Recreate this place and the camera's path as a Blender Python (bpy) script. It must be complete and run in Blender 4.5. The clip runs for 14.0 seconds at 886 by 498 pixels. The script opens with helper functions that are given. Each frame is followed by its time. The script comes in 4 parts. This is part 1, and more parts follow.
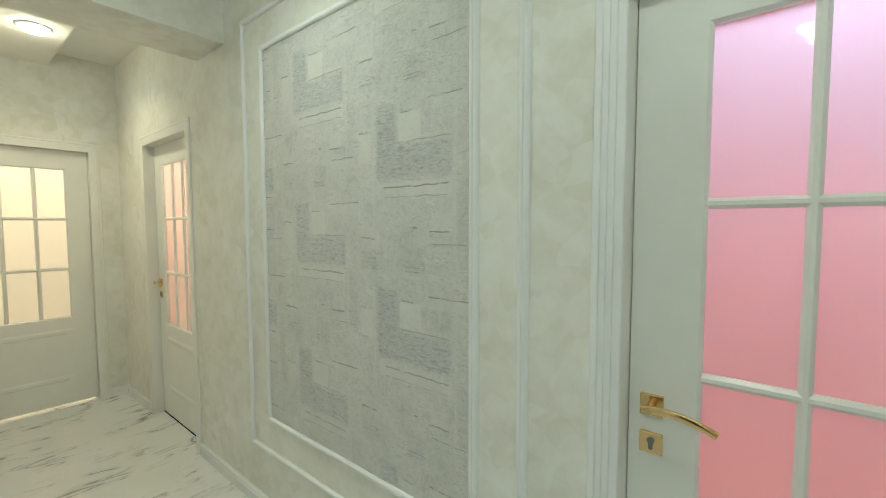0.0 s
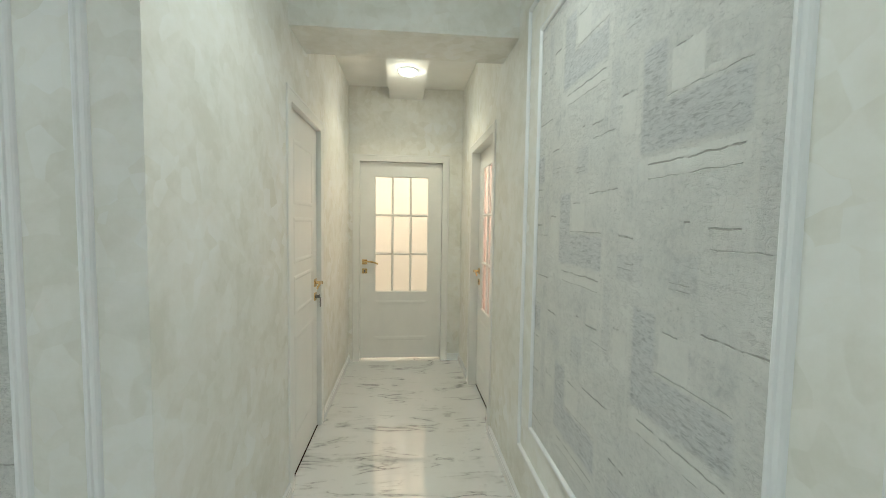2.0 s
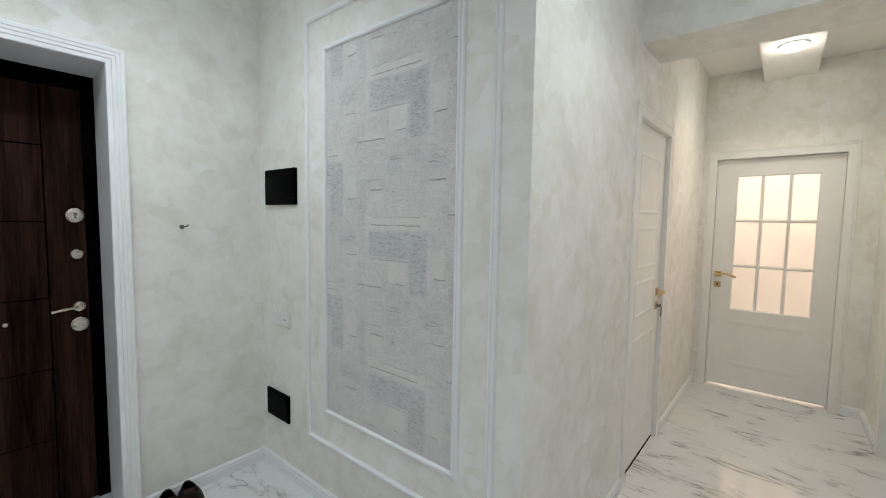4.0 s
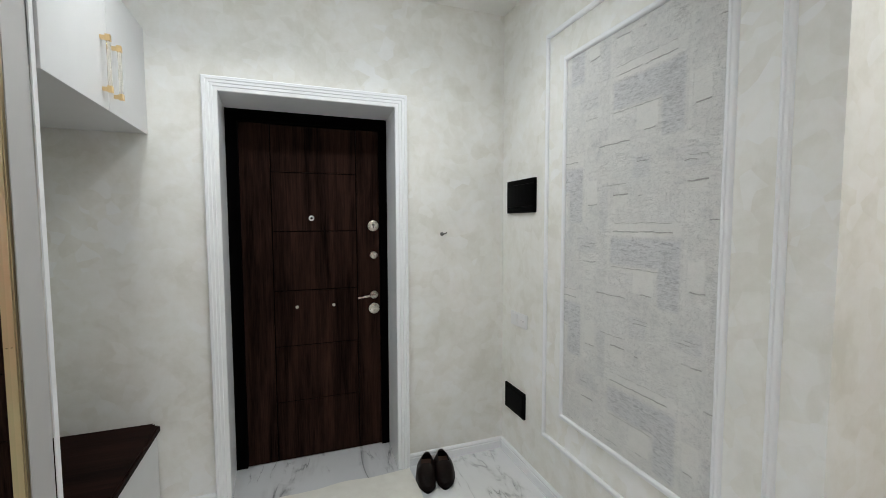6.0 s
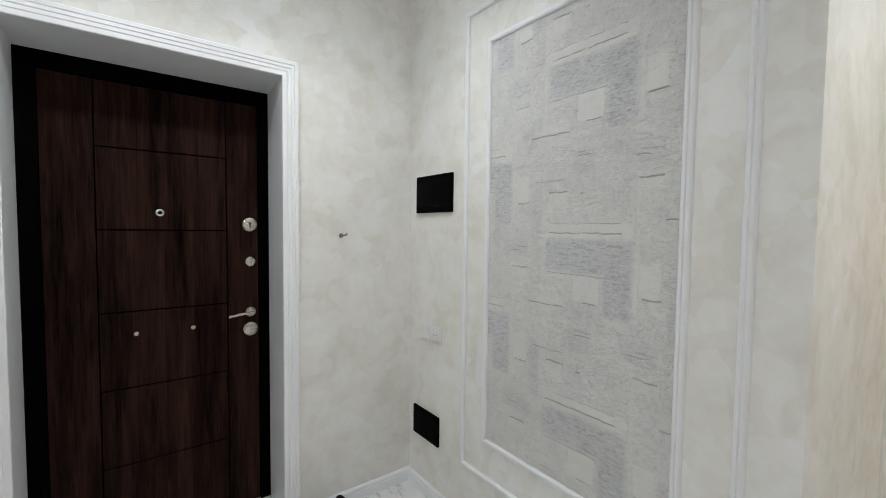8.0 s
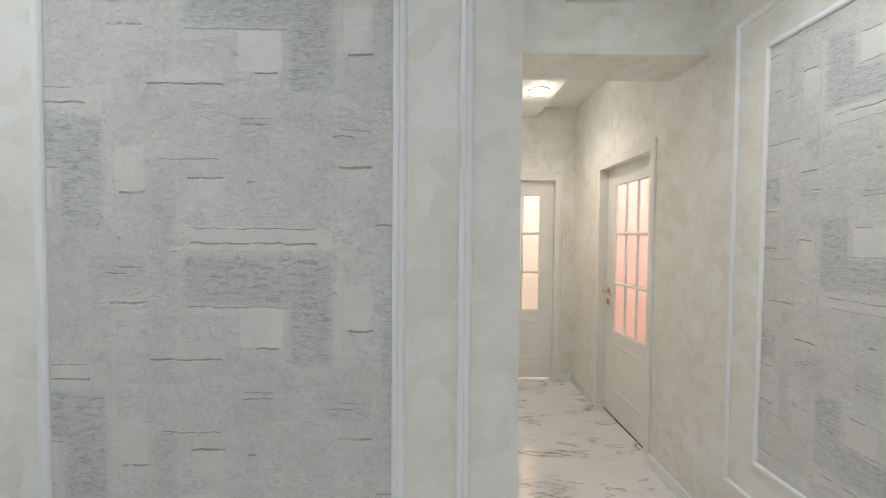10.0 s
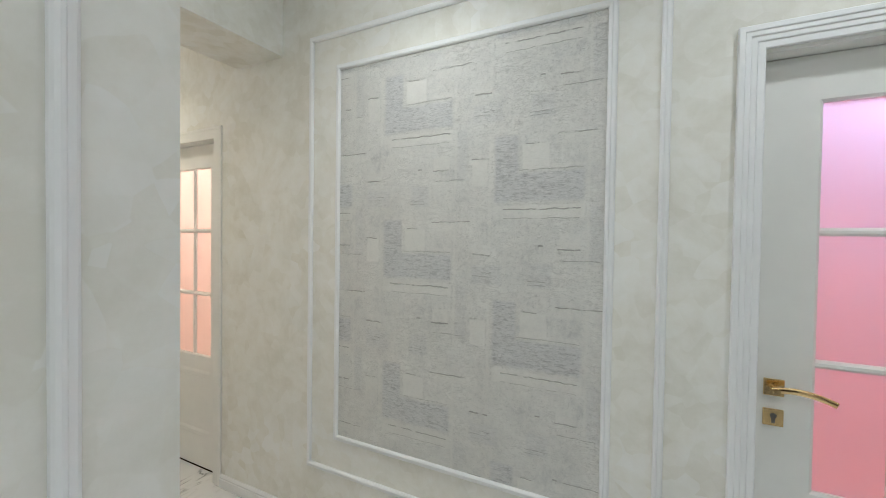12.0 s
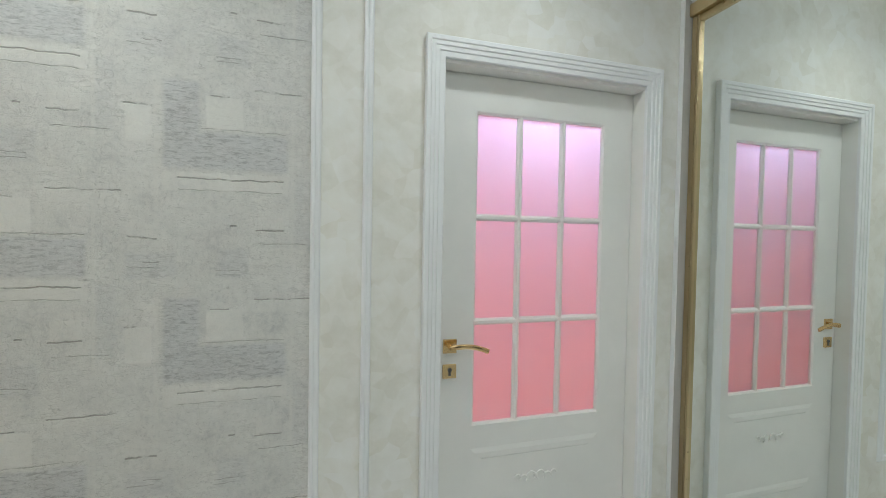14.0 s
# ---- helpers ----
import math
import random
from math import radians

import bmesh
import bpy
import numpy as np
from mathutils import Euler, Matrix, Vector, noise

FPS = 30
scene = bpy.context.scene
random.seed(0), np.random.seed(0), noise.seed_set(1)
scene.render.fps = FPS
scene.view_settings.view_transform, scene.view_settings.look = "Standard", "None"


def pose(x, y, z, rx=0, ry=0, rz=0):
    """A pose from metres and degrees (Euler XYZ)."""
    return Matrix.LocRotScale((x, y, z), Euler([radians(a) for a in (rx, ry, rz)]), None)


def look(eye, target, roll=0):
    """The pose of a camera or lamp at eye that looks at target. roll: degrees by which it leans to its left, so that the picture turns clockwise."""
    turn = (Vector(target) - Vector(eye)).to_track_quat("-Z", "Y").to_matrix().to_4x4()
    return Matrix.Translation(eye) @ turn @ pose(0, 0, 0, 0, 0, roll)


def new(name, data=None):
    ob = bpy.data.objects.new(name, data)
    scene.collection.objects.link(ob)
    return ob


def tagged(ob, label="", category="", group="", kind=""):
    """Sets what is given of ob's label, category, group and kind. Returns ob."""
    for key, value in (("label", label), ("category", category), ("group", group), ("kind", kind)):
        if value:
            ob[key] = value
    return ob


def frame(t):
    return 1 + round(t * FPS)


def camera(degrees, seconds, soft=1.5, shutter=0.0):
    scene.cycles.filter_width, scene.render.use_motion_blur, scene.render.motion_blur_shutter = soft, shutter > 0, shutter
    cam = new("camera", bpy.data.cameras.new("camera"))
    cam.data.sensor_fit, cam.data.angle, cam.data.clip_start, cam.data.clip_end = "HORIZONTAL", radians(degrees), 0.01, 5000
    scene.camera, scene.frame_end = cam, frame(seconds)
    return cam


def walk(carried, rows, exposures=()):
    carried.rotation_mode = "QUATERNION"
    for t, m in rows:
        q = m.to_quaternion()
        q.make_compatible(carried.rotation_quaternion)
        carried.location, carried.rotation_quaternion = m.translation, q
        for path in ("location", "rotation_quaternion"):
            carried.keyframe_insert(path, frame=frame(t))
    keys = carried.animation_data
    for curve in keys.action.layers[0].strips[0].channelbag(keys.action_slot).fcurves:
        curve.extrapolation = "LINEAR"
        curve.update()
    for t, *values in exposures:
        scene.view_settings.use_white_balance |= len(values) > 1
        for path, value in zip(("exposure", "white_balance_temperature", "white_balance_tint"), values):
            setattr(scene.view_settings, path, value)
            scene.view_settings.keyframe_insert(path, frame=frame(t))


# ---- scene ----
cam = camera(93.9, 14.0, 0.9)
PATH = [
    (0, (0.169, 0.181, 1.471), (-1.093, 1.729, 1.352), -0.1),
    (0.5, (0.128, 0.286, 1.462), (-1.42, 1.545, 1.34), 0.1),
    (1, (0.048, 0.413, 1.452), (-1.692, 1.392, 1.332), 0.6),
    (1.5, (0.021, 0.533, 1.449), (-1.869, 1.174, 1.329), 0.9),
    (2, (0.048, 0.597, 1.451), (-1.939, 0.79, 1.324), 0.9),
    (2.5, (0.124, 0.643, 1.449), (-1.862, 0.437, 1.321), 1.0),
    (3, (0.186, 0.628, 1.441), (-1.741, 0.108, 1.316), 1.1),
    (3.5, (0.195, 0.624, 1.453), (-1.583, -0.284, 1.325), 1.1),
    (4, (0.237, 0.634, 1.495), (-1.308, -0.627, 1.35), 0.9),
    (4.2, (0.251, 0.638, 1.486), (-1.193, -0.739, 1.347), 0.6),
    (6.3, (0.296, 0.63, 1.503), (-0.325, -1.267, 1.375), 0.0),
    (6.5, (0.298, 0.604, 1.501), (-0.305, -1.299, 1.373), 0.1),
    (7, (0.344, 0.51, 1.499), (-0.293, -1.382, 1.38), 0.3),
    (7.5, (0.347, 0.389, 1.477), (-0.553, -1.394, 1.372), 0.6),
    (8, (0.295, 0.244, 1.474), (-0.909, -1.35, 1.377), 0.7),
    (8.5, (0.23, 0.142, 1.483), (-1.299, -1.146, 1.397), 0.8),
    (8.7, (0.219, 0.102, 1.484), (-1.429, -1.029, 1.401), 0.9),
    (10.8, (-0.177, -0.339, 1.495), (-1.996, 0.49, 1.426), 0.6),
    (11, (-0.209, -0.353, 1.499), (-1.921, 0.679, 1.427), 0.8),
    (11.5, (-0.314, -0.347, 1.507), (-1.668, 1.123, 1.432), 0.9),
    (12, (-0.383, -0.354, 1.474), (-1.309, 1.418, 1.435), 0.8),
    (12.5, (-0.459, -0.368, 1.455), (-0.924, 1.577, 1.427), 0.7),
    (13, (-0.511, -0.339, 1.452), (-0.49, 1.661, 1.413), 0.8),
    (13.5, (-0.528, -0.266, 1.441), (-0.207, 1.707, 1.397), 0.8),
    (14, (-0.513, -0.201, 1.432), (0.042, 1.72, 1.383), 1.0),
]
EXPOSURES = [(0.0, -0.05, 6850, -9), (1.0, -0.13, 6780, -16), (1.6, 0.0, 6480, -12), (2.1, 0.03, 6300, 0), (3.0, 0.06, 6240, 7), (4.2, 0.05, 6180, 9), (6.3, 0.18, 6450, 11), (8.7, 0.14, 6400, 12), (10.8, 0.07, 6340, 11), (12.5, 0.03, 6350, 7), (14.0, 0.04, 6350, 5)]
walk(cam, [(t, look(eye, target, roll)) for t, eye, target, roll in PATH], EXPOSURES)

# ---------------------------------------------------------------- plan
YA = 1.20        # long wall with the large panel and the glazed doors, faces -y
XB = -0.990      # wall with the electric boxes, faces +x
YD = -1.768      # entrance wall, faces +y
YL = -0.004       # corridor's other long wall, faces +y
XE = -4.235      # wall at the corridor's end, faces +x
XR = 1.52        # wall behind the wardrobe, faces -x
ZC = 2.80        # ceiling
ZS = 2.69       # underside of the dropped ceiling strips

# ---------------------------------------------------------------- light
world = bpy.data.worlds.new("world")
world.use_nodes = True
world.node_tree.nodes["Background"].inputs[0].default_value = (0.6, 0.65, 0.7, 1)
world.node_tree.nodes["Background"].inputs[1].default_value = 0.02
scene.world = world
scene.view_settings.exposure = 0.0


def area(name, place, size, watts, colour, target=None, shape="DISK", spread=180):
    data = bpy.data.lights.new(name, "AREA")
    data.shape, data.size, data.energy, data.color = shape, size, watts, colour
    data.spread = radians(spread)
    ob = new(name, data)
    ob.matrix_world = look(place, target or (place[0], place[1], place[2] - 1.0))
    return ob


COOL = (0.985, 1.0, 0.965)
HALL_LAMPS = [(-0.36, -1.08), (0.28, -1.08), (0.86, -1.08)]
# hall strip pair: unseen lamps, added to even out light on walls and beam
UNSEEN_STRIP_LAMPS = [(-1.25, 0.617), (0.10, 0.617)]
CORRIDOR_LAMPS = [(-3.44, 0.625)]
for lx, ly in HALL_LAMPS:
    area("hall_light", (lx, ly, ZS - 0.045), 0.15, 2.5, COOL, spread=140)
for lx, ly in UNSEEN_STRIP_LAMPS:
    area("added_strip_light", (lx, ly, ZS - 0.045), 0.15, 3.5 if lx < 0 else 2.2, COOL, spread=140)
for lx, ly in CORRIDOR_LAMPS:
    area("corridor_light", (lx, ly, ZS - 0.045), 0.15, 4.6, (1.0, 0.86, 0.64), spread=140)
# extra point fill under some fixtures, added to brighten beam and ceiling
for lx, ly, watts, tone in ((*UNSEEN_STRIP_LAMPS[0], 2.0, COOL), (*UNSEEN_STRIP_LAMPS[1], 0.9, COOL), (*HALL_LAMPS[0], 1.0, COOL), (*HALL_LAMPS[1], 0.9, COOL), (*CORRIDOR_LAMPS[0], 1.5, (1.0, 0.87, 0.67))):
    fill = bpy.data.lights.new("fill_light", "POINT")
    fill.energy, fill.color, fill.shadow_soft_size = watts, tone, 0.03
    new("fill_light", fill).location = (lx, ly, ZS - 0.08)
# unseen lamps added in the rooms behind the glazed doors, tinted to colour the panes
area("pink_room_light", (0.34, 1.66, 2.36), 0.35, 19.0, (0.55, 0.63, 1.0), (0.32, 1.35, 1.6))
area("pink_room_glow", (0.3, 2.7, 1.6), 0.9, 20.5, (1.0, 0.66, 0.56), (0.2, 3.3, 0.6))
area("end_room_light", (-5.3, 0.55, 2.55), 0.9, 38.0, (1.0, 0.79, 0.62), (-4.9, 0.55, 1.3))
area("side_room_light", (-3.2, 2.1, 2.5), 0.6, 42.0, (1.0, 0.86, 0.78), (-3.2, 1.6, 1.2))

# ---------------------------------------------------------------- materials
MATS = {}


def material(name, colour=(0.8, 0.8, 0.8), rough=0.5, metal=0.0, spec=0.5):
    mat = bpy.data.materials.new(name)
    mat.use_nodes = True
    tree = mat.node_tree
    shader = tree.nodes["Principled BSDF"]
    shader.inputs["Base Color"].default_value = (*colour, 1)
    shader.inputs["Roughness"].default_value = rough
    shader.inputs["Metallic"].default_value = metal
    shader.inputs["Specular IOR Level"].default_value = spec
    MATS[name] = mat
    return mat, tree, shader


def math_node(tree, op, a, b=None, c=None, clamp=False):
    n = tree.nodes.new("ShaderNodeMath")
    n.operation, n.use_clamp = op, clamp
    for k, v in enumerate((a, b, c)):
        if v is None:
            continue
        if isinstance(v, (int, float)):
            n.inputs[k].default_value = v
        else:
            tree.links.new(v, n.inputs[k])
    return n.outputs[0]


def noise_node(tree, coord, scale, detail=4.0, rough=0.55, distort=0.0):
    n = tree.nodes.new("ShaderNodeTexNoise")
    n.inputs["Scale"].default_value, n.inputs["Detail"].default_value = scale, detail
    n.inputs["Roughness"].default_value, n.inputs["Distortion"].default_value = rough, distort
    tree.links.new(coord, n.inputs["Vector"])
    return n.outputs["Fac"]


def ramp(tree, fac, stops):
    n = tree.nodes.new("ShaderNodeValToRGB")
    while len(n.color_ramp.elements) < len(stops):
        n.color_ramp.elements.new(0.5)
    for e, (p, c) in zip(n.color_ramp.elements, stops):
        e.position, e.color = p, (*c, 1)
    tree.links.new(fac, n.inputs[0])
    return n.outputs[0]


def mix(tree, fac, a, b, blend="MIX"):
    n = tree.nodes.new("ShaderNodeMix")
    n.data_type, n.blend_type = "RGBA", blend
    for socket, v in ((n.inputs[0], fac), (n.inputs[6], a), (n.inputs[7], b)):
        if isinstance(v, (int, float)):
            socket.default_value = v
        elif isinstance(v, tuple):
            socket.default_value = (*v, 1)
        else:
            tree.links.new(v, socket)
    return n.outputs[2]


def bump(tree, shader, height, strength, distance=0.01):
    n = tree.nodes.new("ShaderNodeBump")
    n.inputs["Strength"].default_value, n.inputs["Distance"].default_value = strength, distance
    tree.links.new(height, n.inputs["Height"])
    tree.links.new(n.outputs[0], shader.inputs["Normal"])


def coords(tree, which="Object"):
    return tree.nodes.new("ShaderNodeTexCoord").outputs[which]


def mapped(tree, coord, scale=(1, 1, 1), turn=(0, 0, 0)):
    n = tree.nodes.new("ShaderNodeMapping")
    n.inputs["Scale"].default_value = scale
    n.inputs["Rotation"].default_value = turn
    tree.links.new(coord, n.inputs["Vector"])
    return n.outputs[0]


def make_plaster():
    """Cream decorative plaster: soft cloudy trowel marks, with smoother pearly facets whose glint is partly painted
    lighter.
    """
    mat, tree, sh = material("plaster", rough=0.5, spec=0.4)
    pos = tree.nodes.new("ShaderNodeNewGeometry").outputs["Position"]
    warp = tree.nodes.new("ShaderNodeTexNoise")
    warp.inputs["Scale"].default_value, warp.inputs["Detail"].default_value = 2.6, 3
    tree.links.new(pos, warp.inputs["Vector"])
    wv = tree.nodes.new("ShaderNodeVectorMath")
    wv.operation = "MULTIPLY_ADD"
    tree.links.new(warp.outputs["Color"], wv.inputs[0])
    wv.inputs[1].default_value = (0.22, 0.22, 0.22)
    tree.links.new(pos, wv.inputs[2])

    def facets(scale, smooth):
        cell = tree.nodes.new("ShaderNodeTexVoronoi")
        cell.feature = "SMOOTH_F1"
        cell.inputs["Scale"].default_value, cell.inputs["Smoothness"].default_value = scale, smooth
        tree.links.new(wv.outputs[0], cell.inputs["Vector"])
        out = tree.nodes.new("ShaderNodeSeparateColor")
        tree.links.new(cell.outputs["Color"], out.inputs[0])
        return out.outputs
    wide, small = facets(7.0, 0.22), facets(15.0, 0.09)
    cloud = noise_node(tree, pos, 3.6, 6, 0.62, 0.7)
    fine = noise_node(tree, pos, 26, 5, 0.65)
    tone = math_node(tree, "MULTIPLY_ADD", wide[0], 0.12, math_node(tree, "MULTIPLY_ADD", small[0], 0.15, math_node(tree, "MULTIPLY_ADD", cloud, 0.80, math_node(tree, "MULTIPLY", fine, 0.30))))
    col = ramp(tree, tone, [(0.50, (0.755, 0.738, 0.668)), (0.70, (0.832, 0.820, 0.766)), (0.92, (0.885, 0.884, 0.852))])
    # pearly sheen gathers in loose drifts of small facets: glint painted as lighter colour, plus lower roughness
    drift = math_node(tree, "MULTIPLY", math_node(tree, "SUBTRACT", noise_node(tree, pos, 1.7, 3, 0.6), 0.46), 6.0, clamp=True)
    pearl_glint = math_node(tree, "MULTIPLY", math_node(tree, "SUBTRACT", small[1], 0.50), 5.0, clamp=True)
    pearl_glint = math_node(tree, "MULTIPLY", pearl_glint, drift)
    col = mix(tree, math_node(tree, "MULTIPLY", pearl_glint, 0.55), col, (0.895, 0.902, 0.895))
    tree.links.new(col, sh.inputs["Base Color"])
    tree.links.new(math_node(tree, "MULTIPLY_ADD", pearl_glint, -0.22, 0.58), sh.inputs["Roughness"])
    bump(tree, sh, math_node(tree, "MULTIPLY_ADD", small[2], 0.25, math_node(tree, "MULTIPLY_ADD", wide[2], 0.2, math_node(tree, "MULTIPLY", fine, 0.7))), 0.10, 0.004)


def make_paint():
    """White satin paint of doors, trim and mouldings."""
    for name, colour, rough in (("white_paint", (0.87, 0.865, 0.835), 0.30), ("trim_paint", (0.885, 0.893, 0.90), 0.34), ("baseboard_white", (0.88, 0.89, 0.90), 0.25), ("ceiling_paint", (0.88, 0.87, 0.83), 0.7),
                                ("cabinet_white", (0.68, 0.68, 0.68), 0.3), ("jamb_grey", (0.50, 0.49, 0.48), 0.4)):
        mat, tree, sh = material(name, colour, rough)
        pos = tree.nodes.new("ShaderNodeNewGeometry").outputs["Position"]
        n = noise_node(tree, pos, 6, 5, 0.6)
        tree.links.new(mix(tree, n, tuple(c * 0.93 for c in colour), tuple(min(1, c * 1.05) for c in colour)), sh.inputs["Base Color"])
        bump(tree, sh, noise_node(tree, pos, 140, 3), 0.04, 0.002)


def make_marble():
    """Polished white porcelain with slanting broken grey veins."""
    mat, tree, sh = material("marble", rough=0.05, spec=1.0)
    pos = tree.nodes.new("ShaderNodeNewGeometry").outputs["Position"]
    p = mapped(tree, pos, (3.3, 0.85, 1.0), (0, 0, radians(26)))
    q = mapped(tree, pos, (4.6, 0.9, 1.0), (0, 0, radians(31)))
    cloud = noise_node(tree, pos, 2.2, 5, 0.6)

    def veins(coord, scale, level, sharp, soft):
        n = noise_node(tree, coord, scale, 4, 0.55, 0.5)
        off = math_node(tree, "ABSOLUTE", math_node(tree, "SUBTRACT", n, level))
        core = math_node(tree, "SUBTRACT", 1.0, math_node(tree, "MULTIPLY", off, sharp), clamp=True)
        halo = math_node(tree, "SUBTRACT", 1.0, math_node(tree, "MULTIPLY", off, soft), clamp=True)
        return math_node(tree, "MULTIPLY_ADD", halo, 0.28, math_node(tree, "MULTIPLY", core, 0.72))

    def gate(scale, level, slope):
        return math_node(tree, "MULTIPLY", math_node(tree, "SUBTRACT", noise_node(tree, pos, scale, 4, 0.6), level), slope, clamp=True)
    v1 = math_node(tree, "MULTIPLY", veins(p, 1.15, 0.5, 58.0, 16.0), gate(3.0, 0.47, 8.0))
    v2 = math_node(tree, "MULTIPLY", veins(q, 1.5, 0.46, 75.0, 22.0), gate(4.2, 0.51, 8.0))
    vein = math_node(tree, "ADD", v1, math_node(tree, "MULTIPLY", v2, 0.8), clamp=True)
    base = ramp(tree, cloud, [(0.3, (0.77, 0.78, 0.79)), (0.7, (0.84, 0.85, 0.855))])
    tree.links.new(mix(tree, math_node(tree, "MULTIPLY", vein, 0.92), base, (0.23, 0.235, 0.24)), sh.inputs["Base Color"])
    tree.links.new(math_node(tree, "MULTIPLY_ADD", cloud, 0.02, 0.004), sh.inputs["Roughness"])
    sh.inputs["Coat Weight"].default_value, sh.inputs["Coat Roughness"].default_value, sh.inputs["Coat IOR"].default_value = 1.0, 0.004, 2.5
    bump(tree, sh, noise_node(tree, pos, 11.0, 2), 0.012, 0.005)


def rect_group():
    g = bpy.data.node_groups.new("rectangle", "ShaderNodeTree")
    for name in ("u", "v", "cx", "cy", "hw", "hh", "soft"):
        g.interface.new_socket(name, in_out="INPUT", socket_type="NodeSocketFloat")
    g.interface.new_socket("mask", in_out="OUTPUT", socket_type="NodeSocketFloat")
    i, o = g.nodes.new("NodeGroupInput"), g.nodes.new("NodeGroupOutput")

    def side(a, c, h):
        d = math_node(g, "SUBTRACT", i.outputs[h], math_node(g, "ABSOLUTE", math_node(g, "SUBTRACT", i.outputs[a], i.outputs[c])))
        return math_node(g, "DIVIDE", d, i.outputs["soft"], clamp=True)
    g.links.new(math_node(g, "MULTIPLY", side("u", "cx", "hw"), side("v", "cy", "hh")), o.inputs[0])
    return g


RECT = rect_group()
STRIP_W, STRIP_H = 0.531, 0.645
GREY_BLOCKS = [(0.256, 0.363, 1.43, 1.70, 1.0), (0.256, 0.61, 1.43, 1.552, 1.0), (0.16, 0.30, 1.10, 1.19, 0.45), (0.40, 0.50, 1.10, 1.20, 0.5), (0.62, 0.68, 1.20, 1.42, 0.35)]
PALE_BLOCKS = [(0.372, 0.48, 1.556, 1.656, 1.0), (0.256, 0.61, 1.365, 1.426, 0.8), (0.515, 0.595, 1.256, 1.315, 0.8), (0.163, 0.235, 1.50, 1.61, 0.9), (0.52, 0.685, 1.64, 1.680, 0.5),
               (0.165, 0.245, 1.228, 1.27, 0.6), (0.235, 0.252, 1.2, 1.70, 0.6), (0.613, 0.627, 1.15, 1.70, 0.6), (0.485, 0.61, 1.560, 1.575, 0.6)]
DARK_LINES = [(0.297, 0.593, 1.407, 0.0028), (0.508, 0.688, 1.683, 0.0026), (0.512, 0.595, 1.254, 0.0030), (0.162, 0.223, 1.612, 0.0030), (0.165, 0.247, 1.226, 0.0034), (0.439, 0.459, 1.265, 0.0030),
              (0.522, 0.661, 1.211, 0.0018), (0.300, 0.590, 1.372, 0.0016), (0.385, 0.440, 1.656, 0.0024), (0.36, 0.60, 1.556, 0.0016), (0.21, 0.26, 1.155, 0.0020), (0.17, 0.24, 1.140, 0.0016), (0.40, 0.47, 1.130, 0.0018), (0.40, 0.47, 1.116, 0.0016)]


